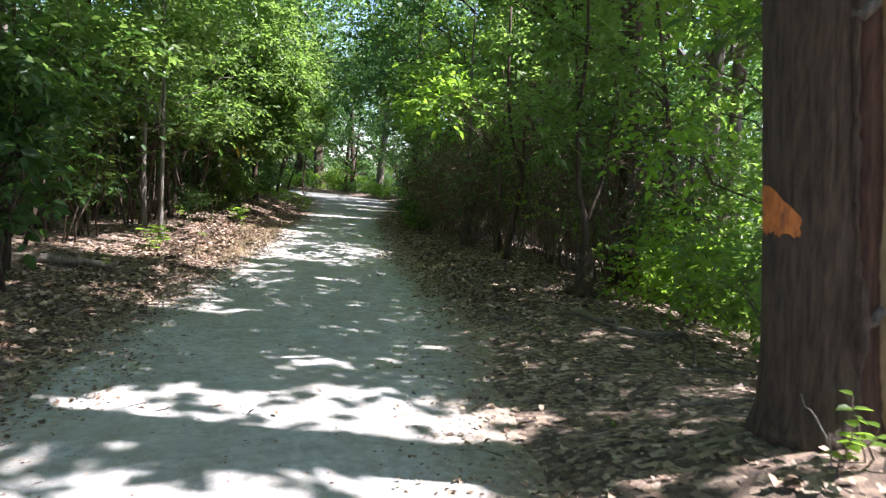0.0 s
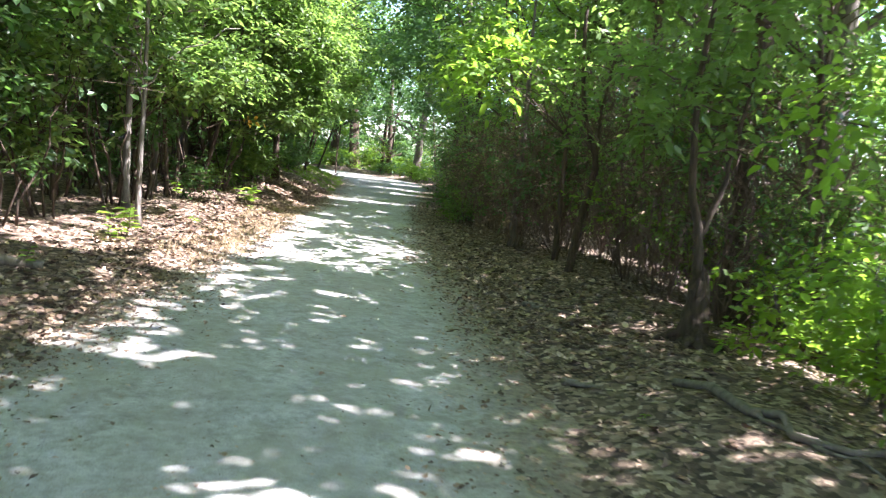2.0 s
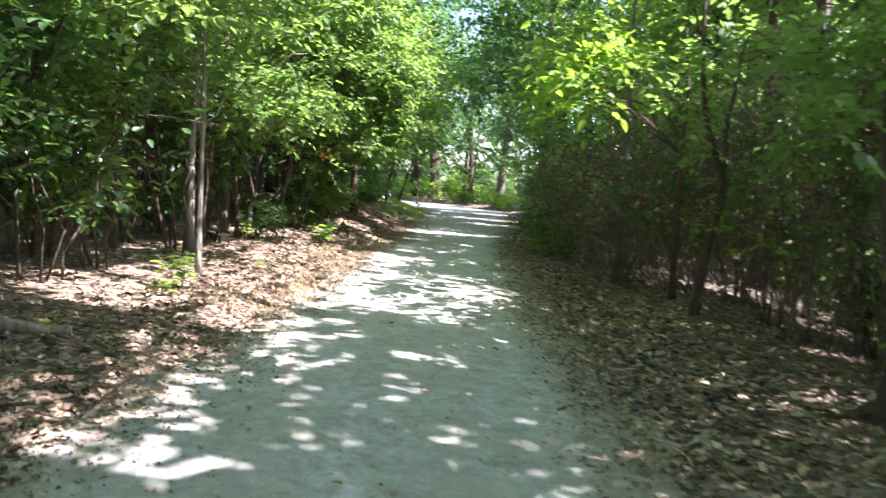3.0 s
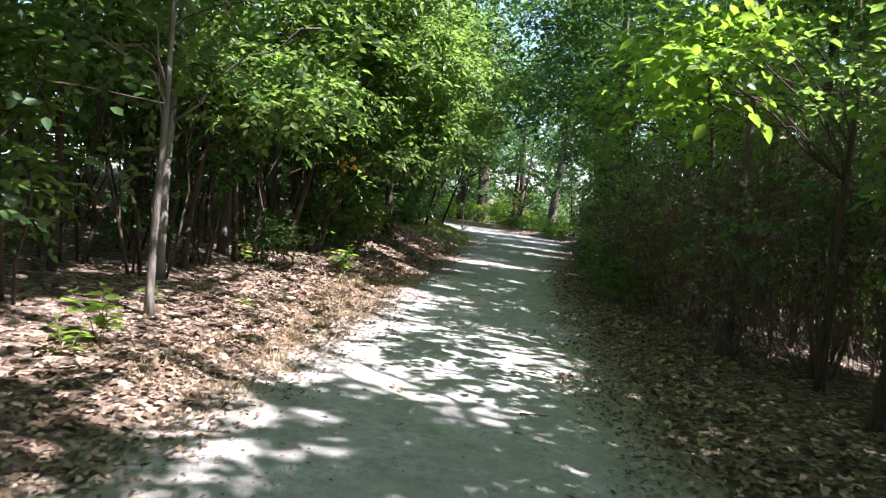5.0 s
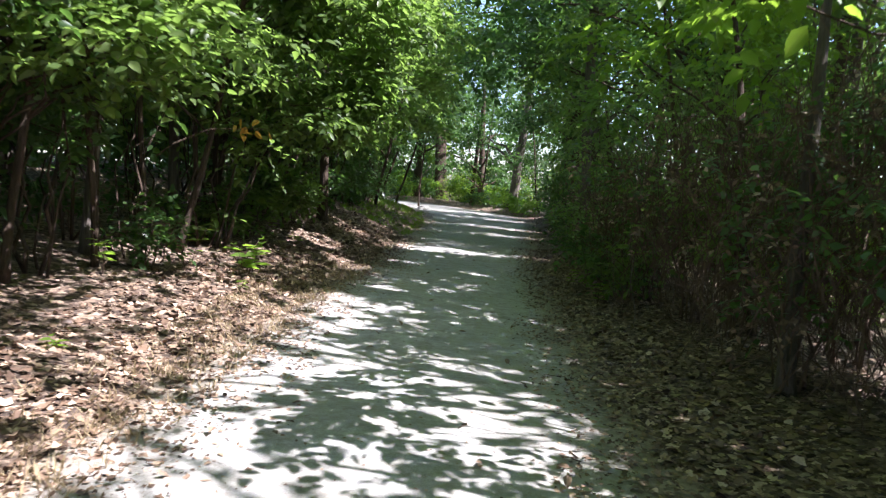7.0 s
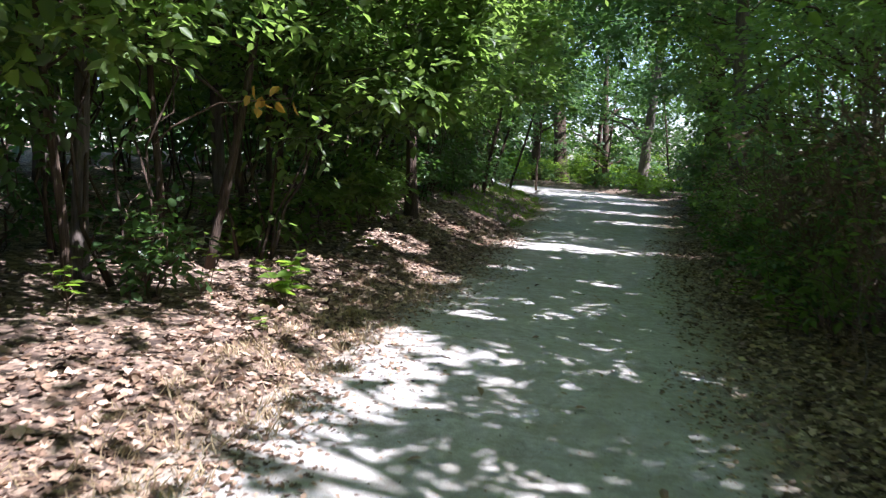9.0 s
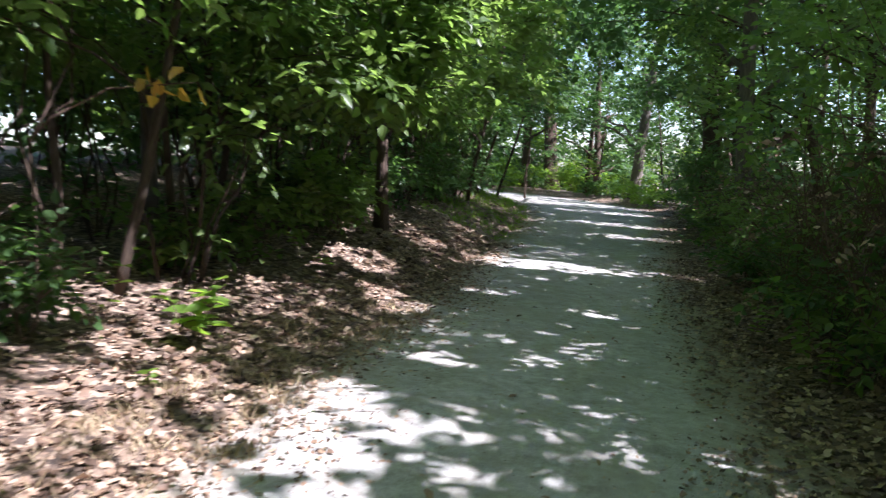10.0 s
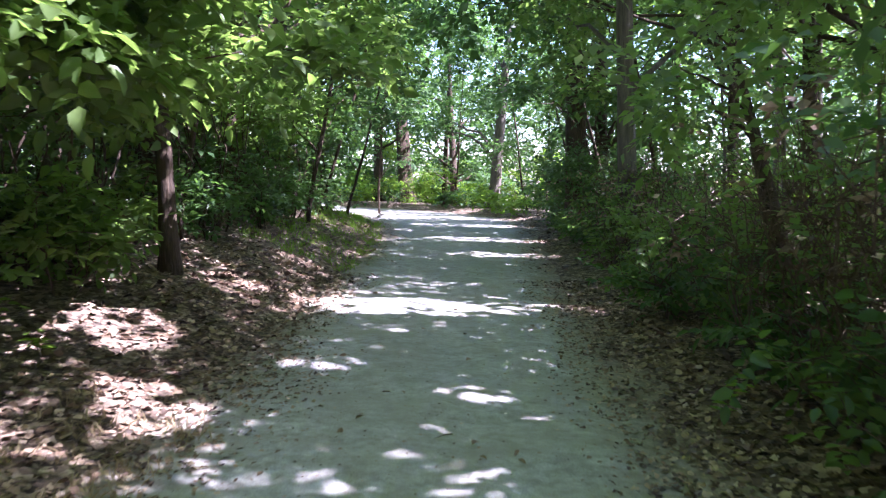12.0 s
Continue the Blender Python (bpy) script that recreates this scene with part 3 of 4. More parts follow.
    for j in range(m):
        z = 0.98 + 0.23 * j / (m - 1)
        taper = 1.0 if j < 6 else 1.0 - 0.11 * (j - 5)
        for i in range(n):
            a = a0 + (a1 - a0) * (i / (n - 1)) * taper + 0.03 * math.sin(j * 2.1) + 0.02 * math.sin(j * 5.3 + i)
            rr = np.interp(z, hh, rad) * (0.95 + 0.05 * math.sin(2 * a + ph[0]) + 0.062) + 0.006
            vs.append((-0.075 * z + rr * math.cos(a), rr * math.sin(a), z + (0.01 * math.sin(i * 1.1 + 0.5) + 0.01 * math.sin(i * 2.9)) * (1 - 0.7 * j / (m - 1))))
    f = [[j * n + i, j * n + i + 1, (j + 1) * n + i + 1, (j + 1) * n + i] for j in range(m - 1) for i in range(n - 1)]
    part("trail_mark", vs, f, PAINT, ob, "orange painted trail mark", True)
    C = np.array([[r.uniform(-2.5, 3.5), r.uniform(-3.2, 2.6), r.uniform(5.5, 12)] for i in range(16)])
    p, d = crown_points(r, C + np.array(ob.location), 1.2, 700)
    v, f = sprays(r, p, d, 9, 0.5, 0.11, fine=False, side_light=True)
    part("crown", to_local(ob, v), f, LEAF, ob)


marked_tree()

TL = "slender woodland tree with grey-brown bark and green leaves"
# trees whose trunks show: x, y, height, radius, lean, bark
for x, y, h, r, lean, bark, first, spread, label in (
        (-6.12, 23.7, 9, 0.088, (-0.03, 0.01), BARK_BROWN, 2.4, 2.6, "dark brown tree trunk among shrubs beside the path"),
        (-8.3, 30.5, 11, 0.2, (0.0, 0), BARK_BROWN, 3.2, 3.0, "dark brown tree trunk deep in the wood"),
        (-9.4, 36.5, 11, 0.16, (0.02, 0), BARK_GREY, 3.0, 2.8, TL),
        (-1.06, 27.9, 11, 0.145, (-0.01, 0.0), BARK_GREY, 3.4, 2.4, "straight grey-brown tree trunk beside the path"),
        (-1.45, 36.6, 13, 0.29, (0.0, 0), BARK_BROWN, 3.6, 3.2, "thick dark tree trunk standing at the path's side"),
        (-0.75, 37.8, 13, 0.18, (0.0, 0), BARK_BROWN, 3.6, 2.6, "dark tree trunk close behind a thicker one"),
        (-4.45, 48.2, 10, 0.25, (0.1, 0), BARK_GREY, 3.8, 2.8, "pale leaning tree trunk at the bend of the path"),
        (-9.1, 52.8, 13, 0.36, (-0.05, 0), BARK_BROWN, 4.0, 3.4, "thick grey tree trunk beyond the bend"),
        (-10.6, 53.4, 12, 0.25, (0.03, 0), BARK_BROWN, 4.0, 3.0, "grey tree trunk beside a thicker trunk"),
        (-6.7, 53.0, 9, 0.2, (-0.02, 0), BARK_BROWN, 2.2, 2.6, "dark tree trunk beyond the bend of the path"),
        (-7.3, 53.3, 9, 0.14, (0.06, 0), BARK_BROWN, 2.4, 2.4, TL),
        (-0.35, 22.5, 2.3, 0.1, (-0.22, 0.0), BARK_BROWN, 1.4, 0.9, "dark leaning broken trunk overgrown by leaves"),
        (-5.9, 14.45, 7, 0.055, (0.03, 0), BARK_PALE, 2.2, 1.6, "thin pale sapling trunk beside the path"),
        (-4.98, 12.95, 6, 0.035, (0.02, 0), BARK_PALE, 2.0, 1.4, "thin pale sapling at the leafy verge"),
        (-7.2, 12.2, 8, 0.09, (0.0, 0), BARK_GREY, 2.0, 2.0, TL),
        (-6.9, 17.6, 8, 0.07, (0.04, 0), BARK_GREY, 2.4, 2.2, TL),
        (-7.4, 20.4, 8, 0.08, (-0.02, 0), BARK_GREY, 2.4, 2.2, TL),
        (-7.9, 26.6, 9, 0.12, (0.0, 0), BARK_BROWN, 2.4, 2.4, TL),
        (-5.6, 8.7, 8, 0.08, (0.02, 0), BARK_GREY, 1.8, 2.2, TL)):
    tree(rng, "tree", x, y, h, r, lean, bark, LEAF_FAR if y > 35 else LEAF, first * (0.62 if y > 35 else 1), spread, 16 if h > 3 else 4, 4600 if h > 3 else 700, 0.2 if y > 35 else 0.12, 7, label, group="trees by the path")

# tall trees that carry the leaf roof, on both sides
TALL = "tall broadleaf tree with a wide green crown"
# the two near x 8 are added to block sun leaking onto the path
for x, y in ((5.2, 0.5), (6.3, 4.6), (5.0, 8.0), (6.8, 11.5), (5.2, 15.0), (8.0, 16.6), (6.4, 18.5), (7.8, 20.4), (4.9, 22.0), (6.2, 25.5), (5.0, 29.0), (6.0, 33.5), (5.0, 38.0), (5.5, 43.0), (4.8, -3.0)):
    tree(rng, "tree", x, y, rng.uniform(11, 12.5), rng.uniform(0.13, 0.22), (0, 0), BARK_GREY, LEAF, 6.0, 4.2, 44, 10500 if y < 27 else 9000, 0.23, 8, TALL, group="tall trees", clump_radius=1.5)
for x, y in ((-9.5, 3.5), (-10.5, 9.5), (-9.6, 15.5), (-10.8, 21), (-10, 27.5), (-11, 34), (-10.5, 41), (-4, -7), (1, -8), (-13, 48)):
    tree(rng, "tree", x, y, rng.uniform(10, 12), rng.uniform(0.13, 0.24), (0, 0), BARK_GREY, LEAF_DEEP, 4.6, 4.4, 30, 8000, 0.23, 7, TALL, group="tall trees", clump_radius=1.5)
# tall trees near the path, whose crowns arch over it
for x, y, s in ((-7.8, 1.0, 4.2), (-8.2, 6.5, 4.0), (-8.4, 11.0, 3.6), (-8.6, 18.0, 4.0), (-8.8, 24.5, 4.2), (-9.2, 29.0, 4.2), (-9.6, 33.0, 4.2), (-10, 38.0, 4.2), (3.4, 1.5, -3.2), (3.5, 5.8, -3.4), (2.6, 11.0, -2.4), (3.3, 14.5, -3.6), (3.2, 19.0, -3.8), (3.0, 23.5, -4.0), (2.8, 27.5, -4.0), (2.6, 31.0, -3.0), (2.4, 36.0, -2.5), (2.0, 42.0, -2.8)):
    tree(rng, "tree", x, y, rng.uniform(10, 11), rng.uniform(0.1, 0.15), (0, 0), BARK_BROWN, LEAF if y < 27 else LEAF_FAR, (7.0 if x > 0 else 5.6) if y < 27 else 4.2, 3.6, 30, 5600 if y < 27 else 4900, 0.22, 9, "tall tree with a crown arching over the path", group="tall trees", clump_radius=1.4, shift=s)

# leafy young trees whose boughs reach over the path
for x, y, h, lean, leaf, n in ((-6.4, 18.8, 5.6, (0.22, 0.05), LEAF, 5200), (-6.3, 15.6, 5.0, (0.12, 0.1), LEAF, 4200), (-7.2, 21.3, 5.8, (0.2, 0.0), LEAF, 5000), (-7.5, 26.6, 6.0, (0.26, 0.0), LEAF, 5200),
                               (-7.2, 31.5, 7.0, (0.25, 0.0), LEAF, 5200), (0.6, 17.6, 4.8, (-0.18, 0), LEAF_SUNLIT, 4200), (0.4, 21.0, 5.0, (-0.14, 0), LEAF, 4200),
                               (0.1, 31.5, 6.5, (-0.2, 0), LEAF, 5000), (4.0, 7.8, 4.6, (-0.1, 0.05), LEAF_SUNLIT, 2400), (3.2, 10.2, 5.0, (-0.12, 0), LEAF, 4600), (5.3, 11.8, 6.4, (0, 0), LEAF, 5200), (4.4, 13.2, 6.0, (-0.06, 0), LEAF, 5200), (-5.4, 6.0, 5.0, (0.1, 0.1), LEAF_DEEP, 4600), (-5.0, 3.4, 4.6, (0.05, 0.1), LEAF_DEEP, 3500),
                               (-8.0, 35.0, 6.5, (0.3, 0), LEAF_FAR, 4200), (-8.4, 39.0, 7.0, (0.3, 0), LEAF_FAR, 4200), (-0.6, 34.0, 6.0, (-0.25, 0), LEAF_FAR, 4200), (-0.6, 39.5, 7.0, (-0.3, 0), LEAF_FAR, 4200), (-3.0, 46.8, 6.5, (-0.12, 0), LEAF_FAR, 4500), (-6.4, 50.0, 7.0, (0.1, 0), LEAF_FAR, 4500), (-2.2, 49.5, 6.0, (0.0, 0), LEAF_FAR, 4500), (-8.6, 44.5, 7, (0.15, 0), LEAF_FAR, 4500), (-1.0, 44.5, 7, (-0.25, 0), LEAF_FAR, 4500)):
    tree(rng, "young_tree", x, y, h, 0.045, lean, BARK_BROWN, leaf, 1.9, 1.7, 14, int(n * (0.8 if y < 24 else 0.6)), 0.115 if y < 24 else 0.16, 9, "young broadleaf tree with boughs reaching over the path", group="young trees", fine=y < 24, side_light=False, flare=1.2, clump_radius=0.62, kink=0.06)

for x, y, h in ((1.9, 21.0, 5.5), (3.2, 23.0, 6.0), (1.6, 24.6, 5.8), (3.0, 26.6, 6.4), (1.4, 28.6, 6.0), (3.4, 30.0, 6.6), (1.5, 33.0, 6.2), (3.6, 20.0, 5.6)):
    tree(rng, "young_tree", x, y, h, 0.04, (-0.04, 0), BARK_GREY, LEAF, 1.2, 1.5, 15, 2300, 0.115, 8, "slim young tree with small green leaves behind the thicket", group="young trees", side_light=False, flare=1.2, clump_radius=0.6, kink=0.05)

# boughs that hang out into the sun
for x, y, h, first, shift, spread, leaf, n in (
        (-7.0, 22.4, 2.9, 1.5, 2.0, 1.2, LEAF, 3600), (-6.9, 20.8, 3.0, 1.5, 1.8, 1.2, LEAF, 3600), (-6.6, 15.6, 3.2, 1.6, 1.1, 0.8, LEAF, 1600), (-7.3, 23.7, 3.8, 2.2, 2.6, 1.2, LEAF, 1700), (-6.7, 19.9, 4.5, 2.6, 2.3, 1.2, LEAF, 1900),
        # the bough at x 3.7 has its shade put into a darker leaf colour
        (3.7, 5.5, 3.4, 2.3, -1.0, 0.7, LEAF_DEEP, 500), (-6.9, 20.7, 4.4, 3.0, 2.2, 1.1, LEAF, 1900), (0.95, 13.9, 3.4, 2.45, -1.2, 0.7, LEAF_SUNLIT, 1500), (-6.3, 16.9, 4.6, 2.4, 1.4, 1.2, LEAF, 1300), (-6.8, 18.5, 5.0, 3.0, 2.4, 1.2, LEAF, 1500),
        (-6.4, 11.2, 5.0, 2.5, 1.7, 1.2, LEAF, 1700), (-6.6, 13.6, 5.2, 2.7, 1.8, 1.2, LEAF, 1700), (-7.2, 25.4, 4.6, 2.6, 2.2, 1.2, LEAF, 1500)):
    tree(rng, "young_tree", x, y, h, 0.04, (0.0, 0.0), BARK_BROWN, leaf, first, spread, 10, n, 0.14, 8, "young broadleaf tree with a bough hanging over the path", group="young trees", fine=True, side_light=False, flare=1.2, clump_radius=0.45, kink=0.05, shift=shift)

# understorey along the left side
SHL = "leafy green understorey shrub with thin bare stems"
for row, step, n, h, low, size, fine in ((2.2, 1.5, 950, 3.6, 0.64, 0.125, True), (3.5, 1.6, 1600, 4.4, 0.56, 0.135, True), (5.8, 2.0, 2000, 5.2, 0.3, 0.17, False), (8.5, 2.6, 2000, 5.5, 0.15, 0.2, False)):
    y = 2.4
    while y < 49:
        l = edge(y)[0] if y < 44 else -9.5 - (y - 44) * 0.6
        x = l - row - rng.uniform(-0.3, 0.45)
        near = fine and y < 28
        shrub(rng, "shrub", x, y + rng.uniform(-0.3, 0.3), h * rng.uniform(0.7, 1.15), rng.uniform(0.9, 1.3) * (1 + row * 0.06), n, size * (1 if y < 30 else 1.25), 5, LEAF_DEEP if rng.rand() < 0.5 else LEAF,
              BARK_BROWN, low if y > 14 else low * 0.5, SHL, "left understorey", near)
        y += step * rng.uniform(0.8, 1.25)
shrub(rng, "shrub", -4.5, 7.3, 3.4, 0.75, 900, 0.17, 5, LEAF_DEEP, BARK_BROWN, 0.25, "dark green shrub with large drooping leaves", "left understorey", True, droop=0.4)
# low growth at its foot
for i in range(30):
    y = 3 + i * 1.3 + rng.uniform(-0.6, 0.6)
    x = edge(y)[0] - rng.uniform(2.3, 4.2)
    shrub(rng, "low_shrub", x, y, rng.uniform(0.4, 1.1), rng.uniform(0.4, 0.7), 300, 0.115, 3, LEAF_DEEP, TWIG, 0.3, "low leafy shrub growing in dry leaves", "left understorey", True, stem_radius=0.009)
for i in range(24):
    y = 23.4 + i * 0.8
    shrub(rng, "shrub", edge(y)[0] - rng.uniform(1.6, 2.9) - 0.5 * (y < 25), y + rng.uniform(-0.2, 0.2), rng.uniform(0.9, 1.7), rng.uniform(0.6, 0.9), 620, 0.12, 3, LEAF_DEEP, BARK_BROWN, 0.1, "dark green shrub reaching down to the dry leaves", "left understorey", False, stem_radius=0.012)
for x, y in ((-6.45, 22.7), (-6.8, 23.3), (-7.0, 24.3), (-6.25, 22.1), (-6.9, 22.6), (-6.15, 20.5), (-6.5, 19.6)):
    shrub(rng, "low_shrub", x, y, 0.8, 0.55, 420, 0.12, 3, LEAF, TWIG, 0.3, "low leafy shrub growing in dry leaves", "left understorey", True, stem_radius=0.009)
# darker leaf colour stands in for shade on this shrub
shrub(rng, "low_shrub", -5.95, 17.5, 0.85, 0.5, 420, 0.11, 4, LEAF_DEEP, TWIG, 0.3, "low green shrub growing in dry leaves", "left understorey", True, stem_radius=0.01)

# thicket on the right side
THL = "dense dark thicket shrub with many brown twigs"
y = 10.6
while y < 30:
    r_ = edge(y)[1]
    for dx, h in ((1.25, 2.5), (2.05, 2.9), (2.9, 3.2))[1 if y < 13.2 else 0:(3 if y < 17 else 2) if y < 20.5 else 1]:
        shrub(rng, "thicket", r_ + dx + (0.35 if y < 14.5 else 0) + rng.uniform(-0.15, 0.3), y + rng.uniform(-0.3, 0.3), h * rng.uniform(0.85, 1.15) * (0.62 if y > 20 else 1), rng.uniform(0.75, 1.0), 1150 if y < 20.5 else 900, 0.085, 7, LEAF if rng.rand() < 0.5 or y > 20.5 else LEAF_DEEP, TWIG, 0.3, THL, "thicket", False, 230 if y < 22 else 50, dead=420, stem_radius=0.011)
    y += rng.uniform(1.05, 1.4)
y = 19.0
while y < 40:
    r_ = edge(y)[1]
    shrub(rng, "low_shrub", r_ + rng.uniform(0.75, 1.25), y, rng.uniform(0.35, 0.95), rng.uniform(0.4, 0.6), 330, 0.1, 3, LEAF_DEEP if rng.rand() < 0.6 else LEAF, TWIG, 0.15, "low leafy shrub at the foot of the thicket", "right understorey", True, stem_radius=0.008)
    y += rng.uniform(0.5, 0.9)
y = 30.0
while y < 47:
    r_ = edge(y)[1] if y < 42 else -2.0
    shrub(rng, "shrub", r_ + 1.4 + rng.uniform(-0.2, 0.5), y, rng.uniform(1.2, 2.6), 1.2, 2400, 0.12, 4, LEAF_FAR, TWIG, 0.2, SHL, "right understorey", False)
    y += rng.uniform(1.3, 1.9)
# open sunny slope on the right; sunlight is also put into its brighter leaf colour
for i in range(34):
    y = rng.uniform(4.5, 34)
    x = edge(y)[1] + rng.uniform(2.6, 5.0) + (y > 10) * 0.9 + (i % 3) * 2.0
    shrub(rng, "shrub", x, y, rng.uniform(1.2, 2.6), rng.uniform(1.0, 1.5), 1400, 0.14, 4, LEAF_SUNLIT if rng.rand() < 0.6 or y > 19 else LEAF, BARK_GREY, 0.15, "sunlit bright green shrub on the slope", "slope shrubs", False)
for i in range(20):
    y = 6.1 + i * 0.4 + rng.uniform(-0.3, 0.3)
    x = 2.6 + (i % 4) * 0.85 + rng.uniform(-0.2, 0.3) + 0.05 * (y - 5)
    shrub(rng, "shrub", x, y, rng.uniform(0.8, 1.7), rng.uniform(0.8, 1.1), 1300, 0.1, 4, LEAF_SUNLIT if i % 3 else LEAF, BARK_GREY, 0.12, "sunlit bright green shrub on the slope", "slope shrubs", True)
# beyond the bend
for i in range(22):
    x, y = rng.uniform(-14, 4), rng.uniform(52.5, 60)
    shrub(rng, "shrub", x, y, rng.uniform(1.5, 3.5), 1.6, 1500, 0.2, 4, LEAF_SUNLIT if i % 2 else LEAF_FAR, BARK_GREY, 0.1, "sunlit green shrub beyond the bend of the path", "far shrubs", False)


# low sunlit growth along the outer side of the bend
for i in range(np.argmax(LINE_Y > 42.5), np.argmax(LINE_Y > 50.5), 6):
    t_ = unit(LINE[i + 1] - LINE[i])
    for w in (0.7, 1.9):
        o_ = LINE_W[i] + w + rng.uniform(-0.2, 0.3)
        shrub(rng, "low_shrub", LINE_X[i] + t_[1] * o_, LINE_Y[i] - t_[0] * o_, rng.uniform(0.5, 1.1) + 0.3 * w, 0.8, 420, 0.14, 1, LEAF_SUNLIT if rng.rand() < 0.6 else LEAF_FAR, TWIG, 0.1, "low sunlit green shrub along the bend of the path", "far shrubs", False, stem_radius=0.009)


def far_wood(name, x0, x1, y0, y1, n, height, leaf, thin=0.0, size=0.36):
    """Distant woodland as a mass of leafy boughs."""
    p = np.stack([rng.uniform(x0, x1, n), rng.uniform(y0, y1, n), height * rng.rand(n) ** 0.9], 1)
    keep = wave(p[:, 0] + p[:, 1], p[:, 2] * 2.2, 0.55, 21) + 0.5 * wave(p[:, 0] - p[:, 1], p[:, 2] * 2, 1.6, 22) > thin - 0.6
    p = p[keep]
    p[:, 2] += land(p[:, 0], p[:, 1])
    v, f = sprays(rng, p, unit(rng.normal(0, 1, p.shape)), 8, 1.3, size, fine=False)
    ob = new(name, mesh_of(name, v, f, leaf))
    return tagged(ob, "distant leafy woodland in sunlight", "woodland", kind="stuff")


far_wood("far_wood", -34, 26, 58, 70, 8500, 13, LEAF_FAR, 0.0, 0.42)
far_wood("far_wood", -30, -15, -3, 62, 5500, 10, LEAF_DEEP)
far_wood("far_wood", 13, 22, 0, 18, 1600, 6, LEAF_SUNLIT)
far_wood("far_wood", 9, 22, 19, 62, 6000, 11, LEAF_FAR)
far_wood("far_wood", -16, -10.5, 2, 50, 3000, 5, LEAF_DEEP, -0.6, 0.32)
far_wood("far_wood", -18, 8, 55, 58, 1300, 7, LEAF_FAR, -0.2, 0.3)
far_wood("far_wood", -25, 15, -16, -10, 1200, 10, LEAF_DEEP)


# ---- forest floor: fallen leaves, sticks, stump, log, seedlings ----
def litter(name, n, y0, y1, reach, size, seed, scale=1.0, crumpled=False):
    r = np.random.RandomState(seed)
    y = r.uniform(y0, y1, n)
    side = np.where(r.rand(n) < 0.5, -1, 1)
    i = np.abs(LINE_Y[None] - y[:, None]).argmin(1)
    out = r.gamma(2.2, reach * 0.5, n) - 0.75 + 0.2 * wave(side * 7, y, 1.7, 31)
    x = LINE_X[i] + side * (LINE_W[i] + out)
    d, _ = off_path(x, y)
    keep = d > -0.95
    keep &= ~((side > 0) & (y < 8.2) & (d < 1.5) & (r.rand(n) < 0.75))
    x, y = x[keep], y[keep]
    d = d[keep]
    z = np.maximum(land(x, y), np.where(d < 0.1, SLOPE * x + 0.004, -9)) + r.uniform(0.003, 0.014, len(x))
    a = r.uniform(0, 6.28, len(x))
    along = np.stack([np.cos(a), np.sin(a), r.normal(0.03, 0.2, len(x))], 1)
    nn = np.stack([r.normal(0, 0.33, len(x)), r.normal(0, 0.33, len(x)), np.ones(len(x))], 1)
    long_ = scale * size * r.uniform(0.35, 1.3, len(x)) * np.clip(0.75 + d * 0.5, 0.5, 1)
    at = np.stack([x, y, z], 1)
    v, f = dry_leaf_mesh(r, at, along, nn, long_, 0.85) if crumpled else leaf_mesh(at, along, nn, long_, 0.75, False)
    ob = new(name, mesh_of(name, v, f, LITTER, True))
    tagged(ob, "dry brown fallen leaves lying along the path", "leaf litter", kind="stuff")


litter("leaf_litter", 50000, 0, 27, 1.25, 0.068, 5, crumpled=True)
litter("leaf_litter", 20000, 3, 25, 1.5, 0.05, 8)
litter("leaf_litter", 9000, 28, 48, 1.4, 0.11, 6)


def grass(name, n, x0, x1, y0, y1, height, mat, label, seed):
    """Blades in tufts between two lines beside the left edge of the path."""
    r = np.random.RandomState(seed)
    m = max(4, n // 14)
    ty = r.uniform(y0, y1, m)
    i = np.abs(LINE_Y[None] - ty[:, None]).argmin(1)
    tx = LINE_X[i] - LINE_W[i] - r.uniform(x0, x1, m)
    w = r.randint(0, m, n)
    x, y = tx[w] + r.normal(0, 0.05, n), ty[w] + r.normal(0, 0.05, n)
    base = np.stack([x, y, np.maximum(land(x, y), SLOPE * x) - 0.005], 1)
    d = np.stack([r.normal(0, 0.6, n), r.normal(0, 0.6, n), np.ones(n)], 1)
    v, f = leaf_mesh(base, d, np.stack([r.normal(0, 1, n), r.normal(0, 1, n), 0.3 * np.ones(n)], 1), height * r.uniform(0.5, 1.3, n), 0.07, False)
    tagged(new(name, mesh_of(name, v, f, mat)), label, "grass", kind="stuff")


grass("dry_grass", 3800, -0.25, 0.6, 11.0, 20.5, 0.09, STRAW, "dry straw-coloured grass at the path's edge", 51)
grass("bank_grass", 5200, 0.0, 1.8, 27.0, 43.0, 0.14, LEAF_SUNLIT, "short green grass on the bank beside the path", 52)


def path_crumbs(n, seed, side=0.0, spread=1.0, reach=0.6, long_=0.035):
    r = np.random.RandomState(seed)
    i = r.randint(20, int(len(LINE) * reach), n)
    u = np.clip(side + r.uniform(-1, 1, n) * spread, -1.05, 1.05)
    x, y = LINE_X[i] + u * LINE_W[i] * 0.95, LINE_Y[i] + r.uniform(-0.1, 0.1, n)
    z = path_height(x, y, u) + 0.004
    a = r.uniform(0, 6.28, n)
    v, f = leaf_mesh(np.stack([x, y, z], 1), np.stack([np.cos(a), np.sin(a), r.normal(0, 0.1, n)], 1), np.stack([r.normal(0, 0.2, n), r.normal(0, 0.2, n), np.ones(n)], 1), r.uniform(0.008, long_, n), 0.55, False)
    tagged(new("leaf_crumbs", mesh_of("leaf_crumbs", v, f, LITTER)), "small brown leaf fragments scattered on the path", "leaf litter", kind="stuff")


path_crumbs(7000, 17)
path_crumbs(2600, 18, -0.75, 0.35, 0.4, 0.06)
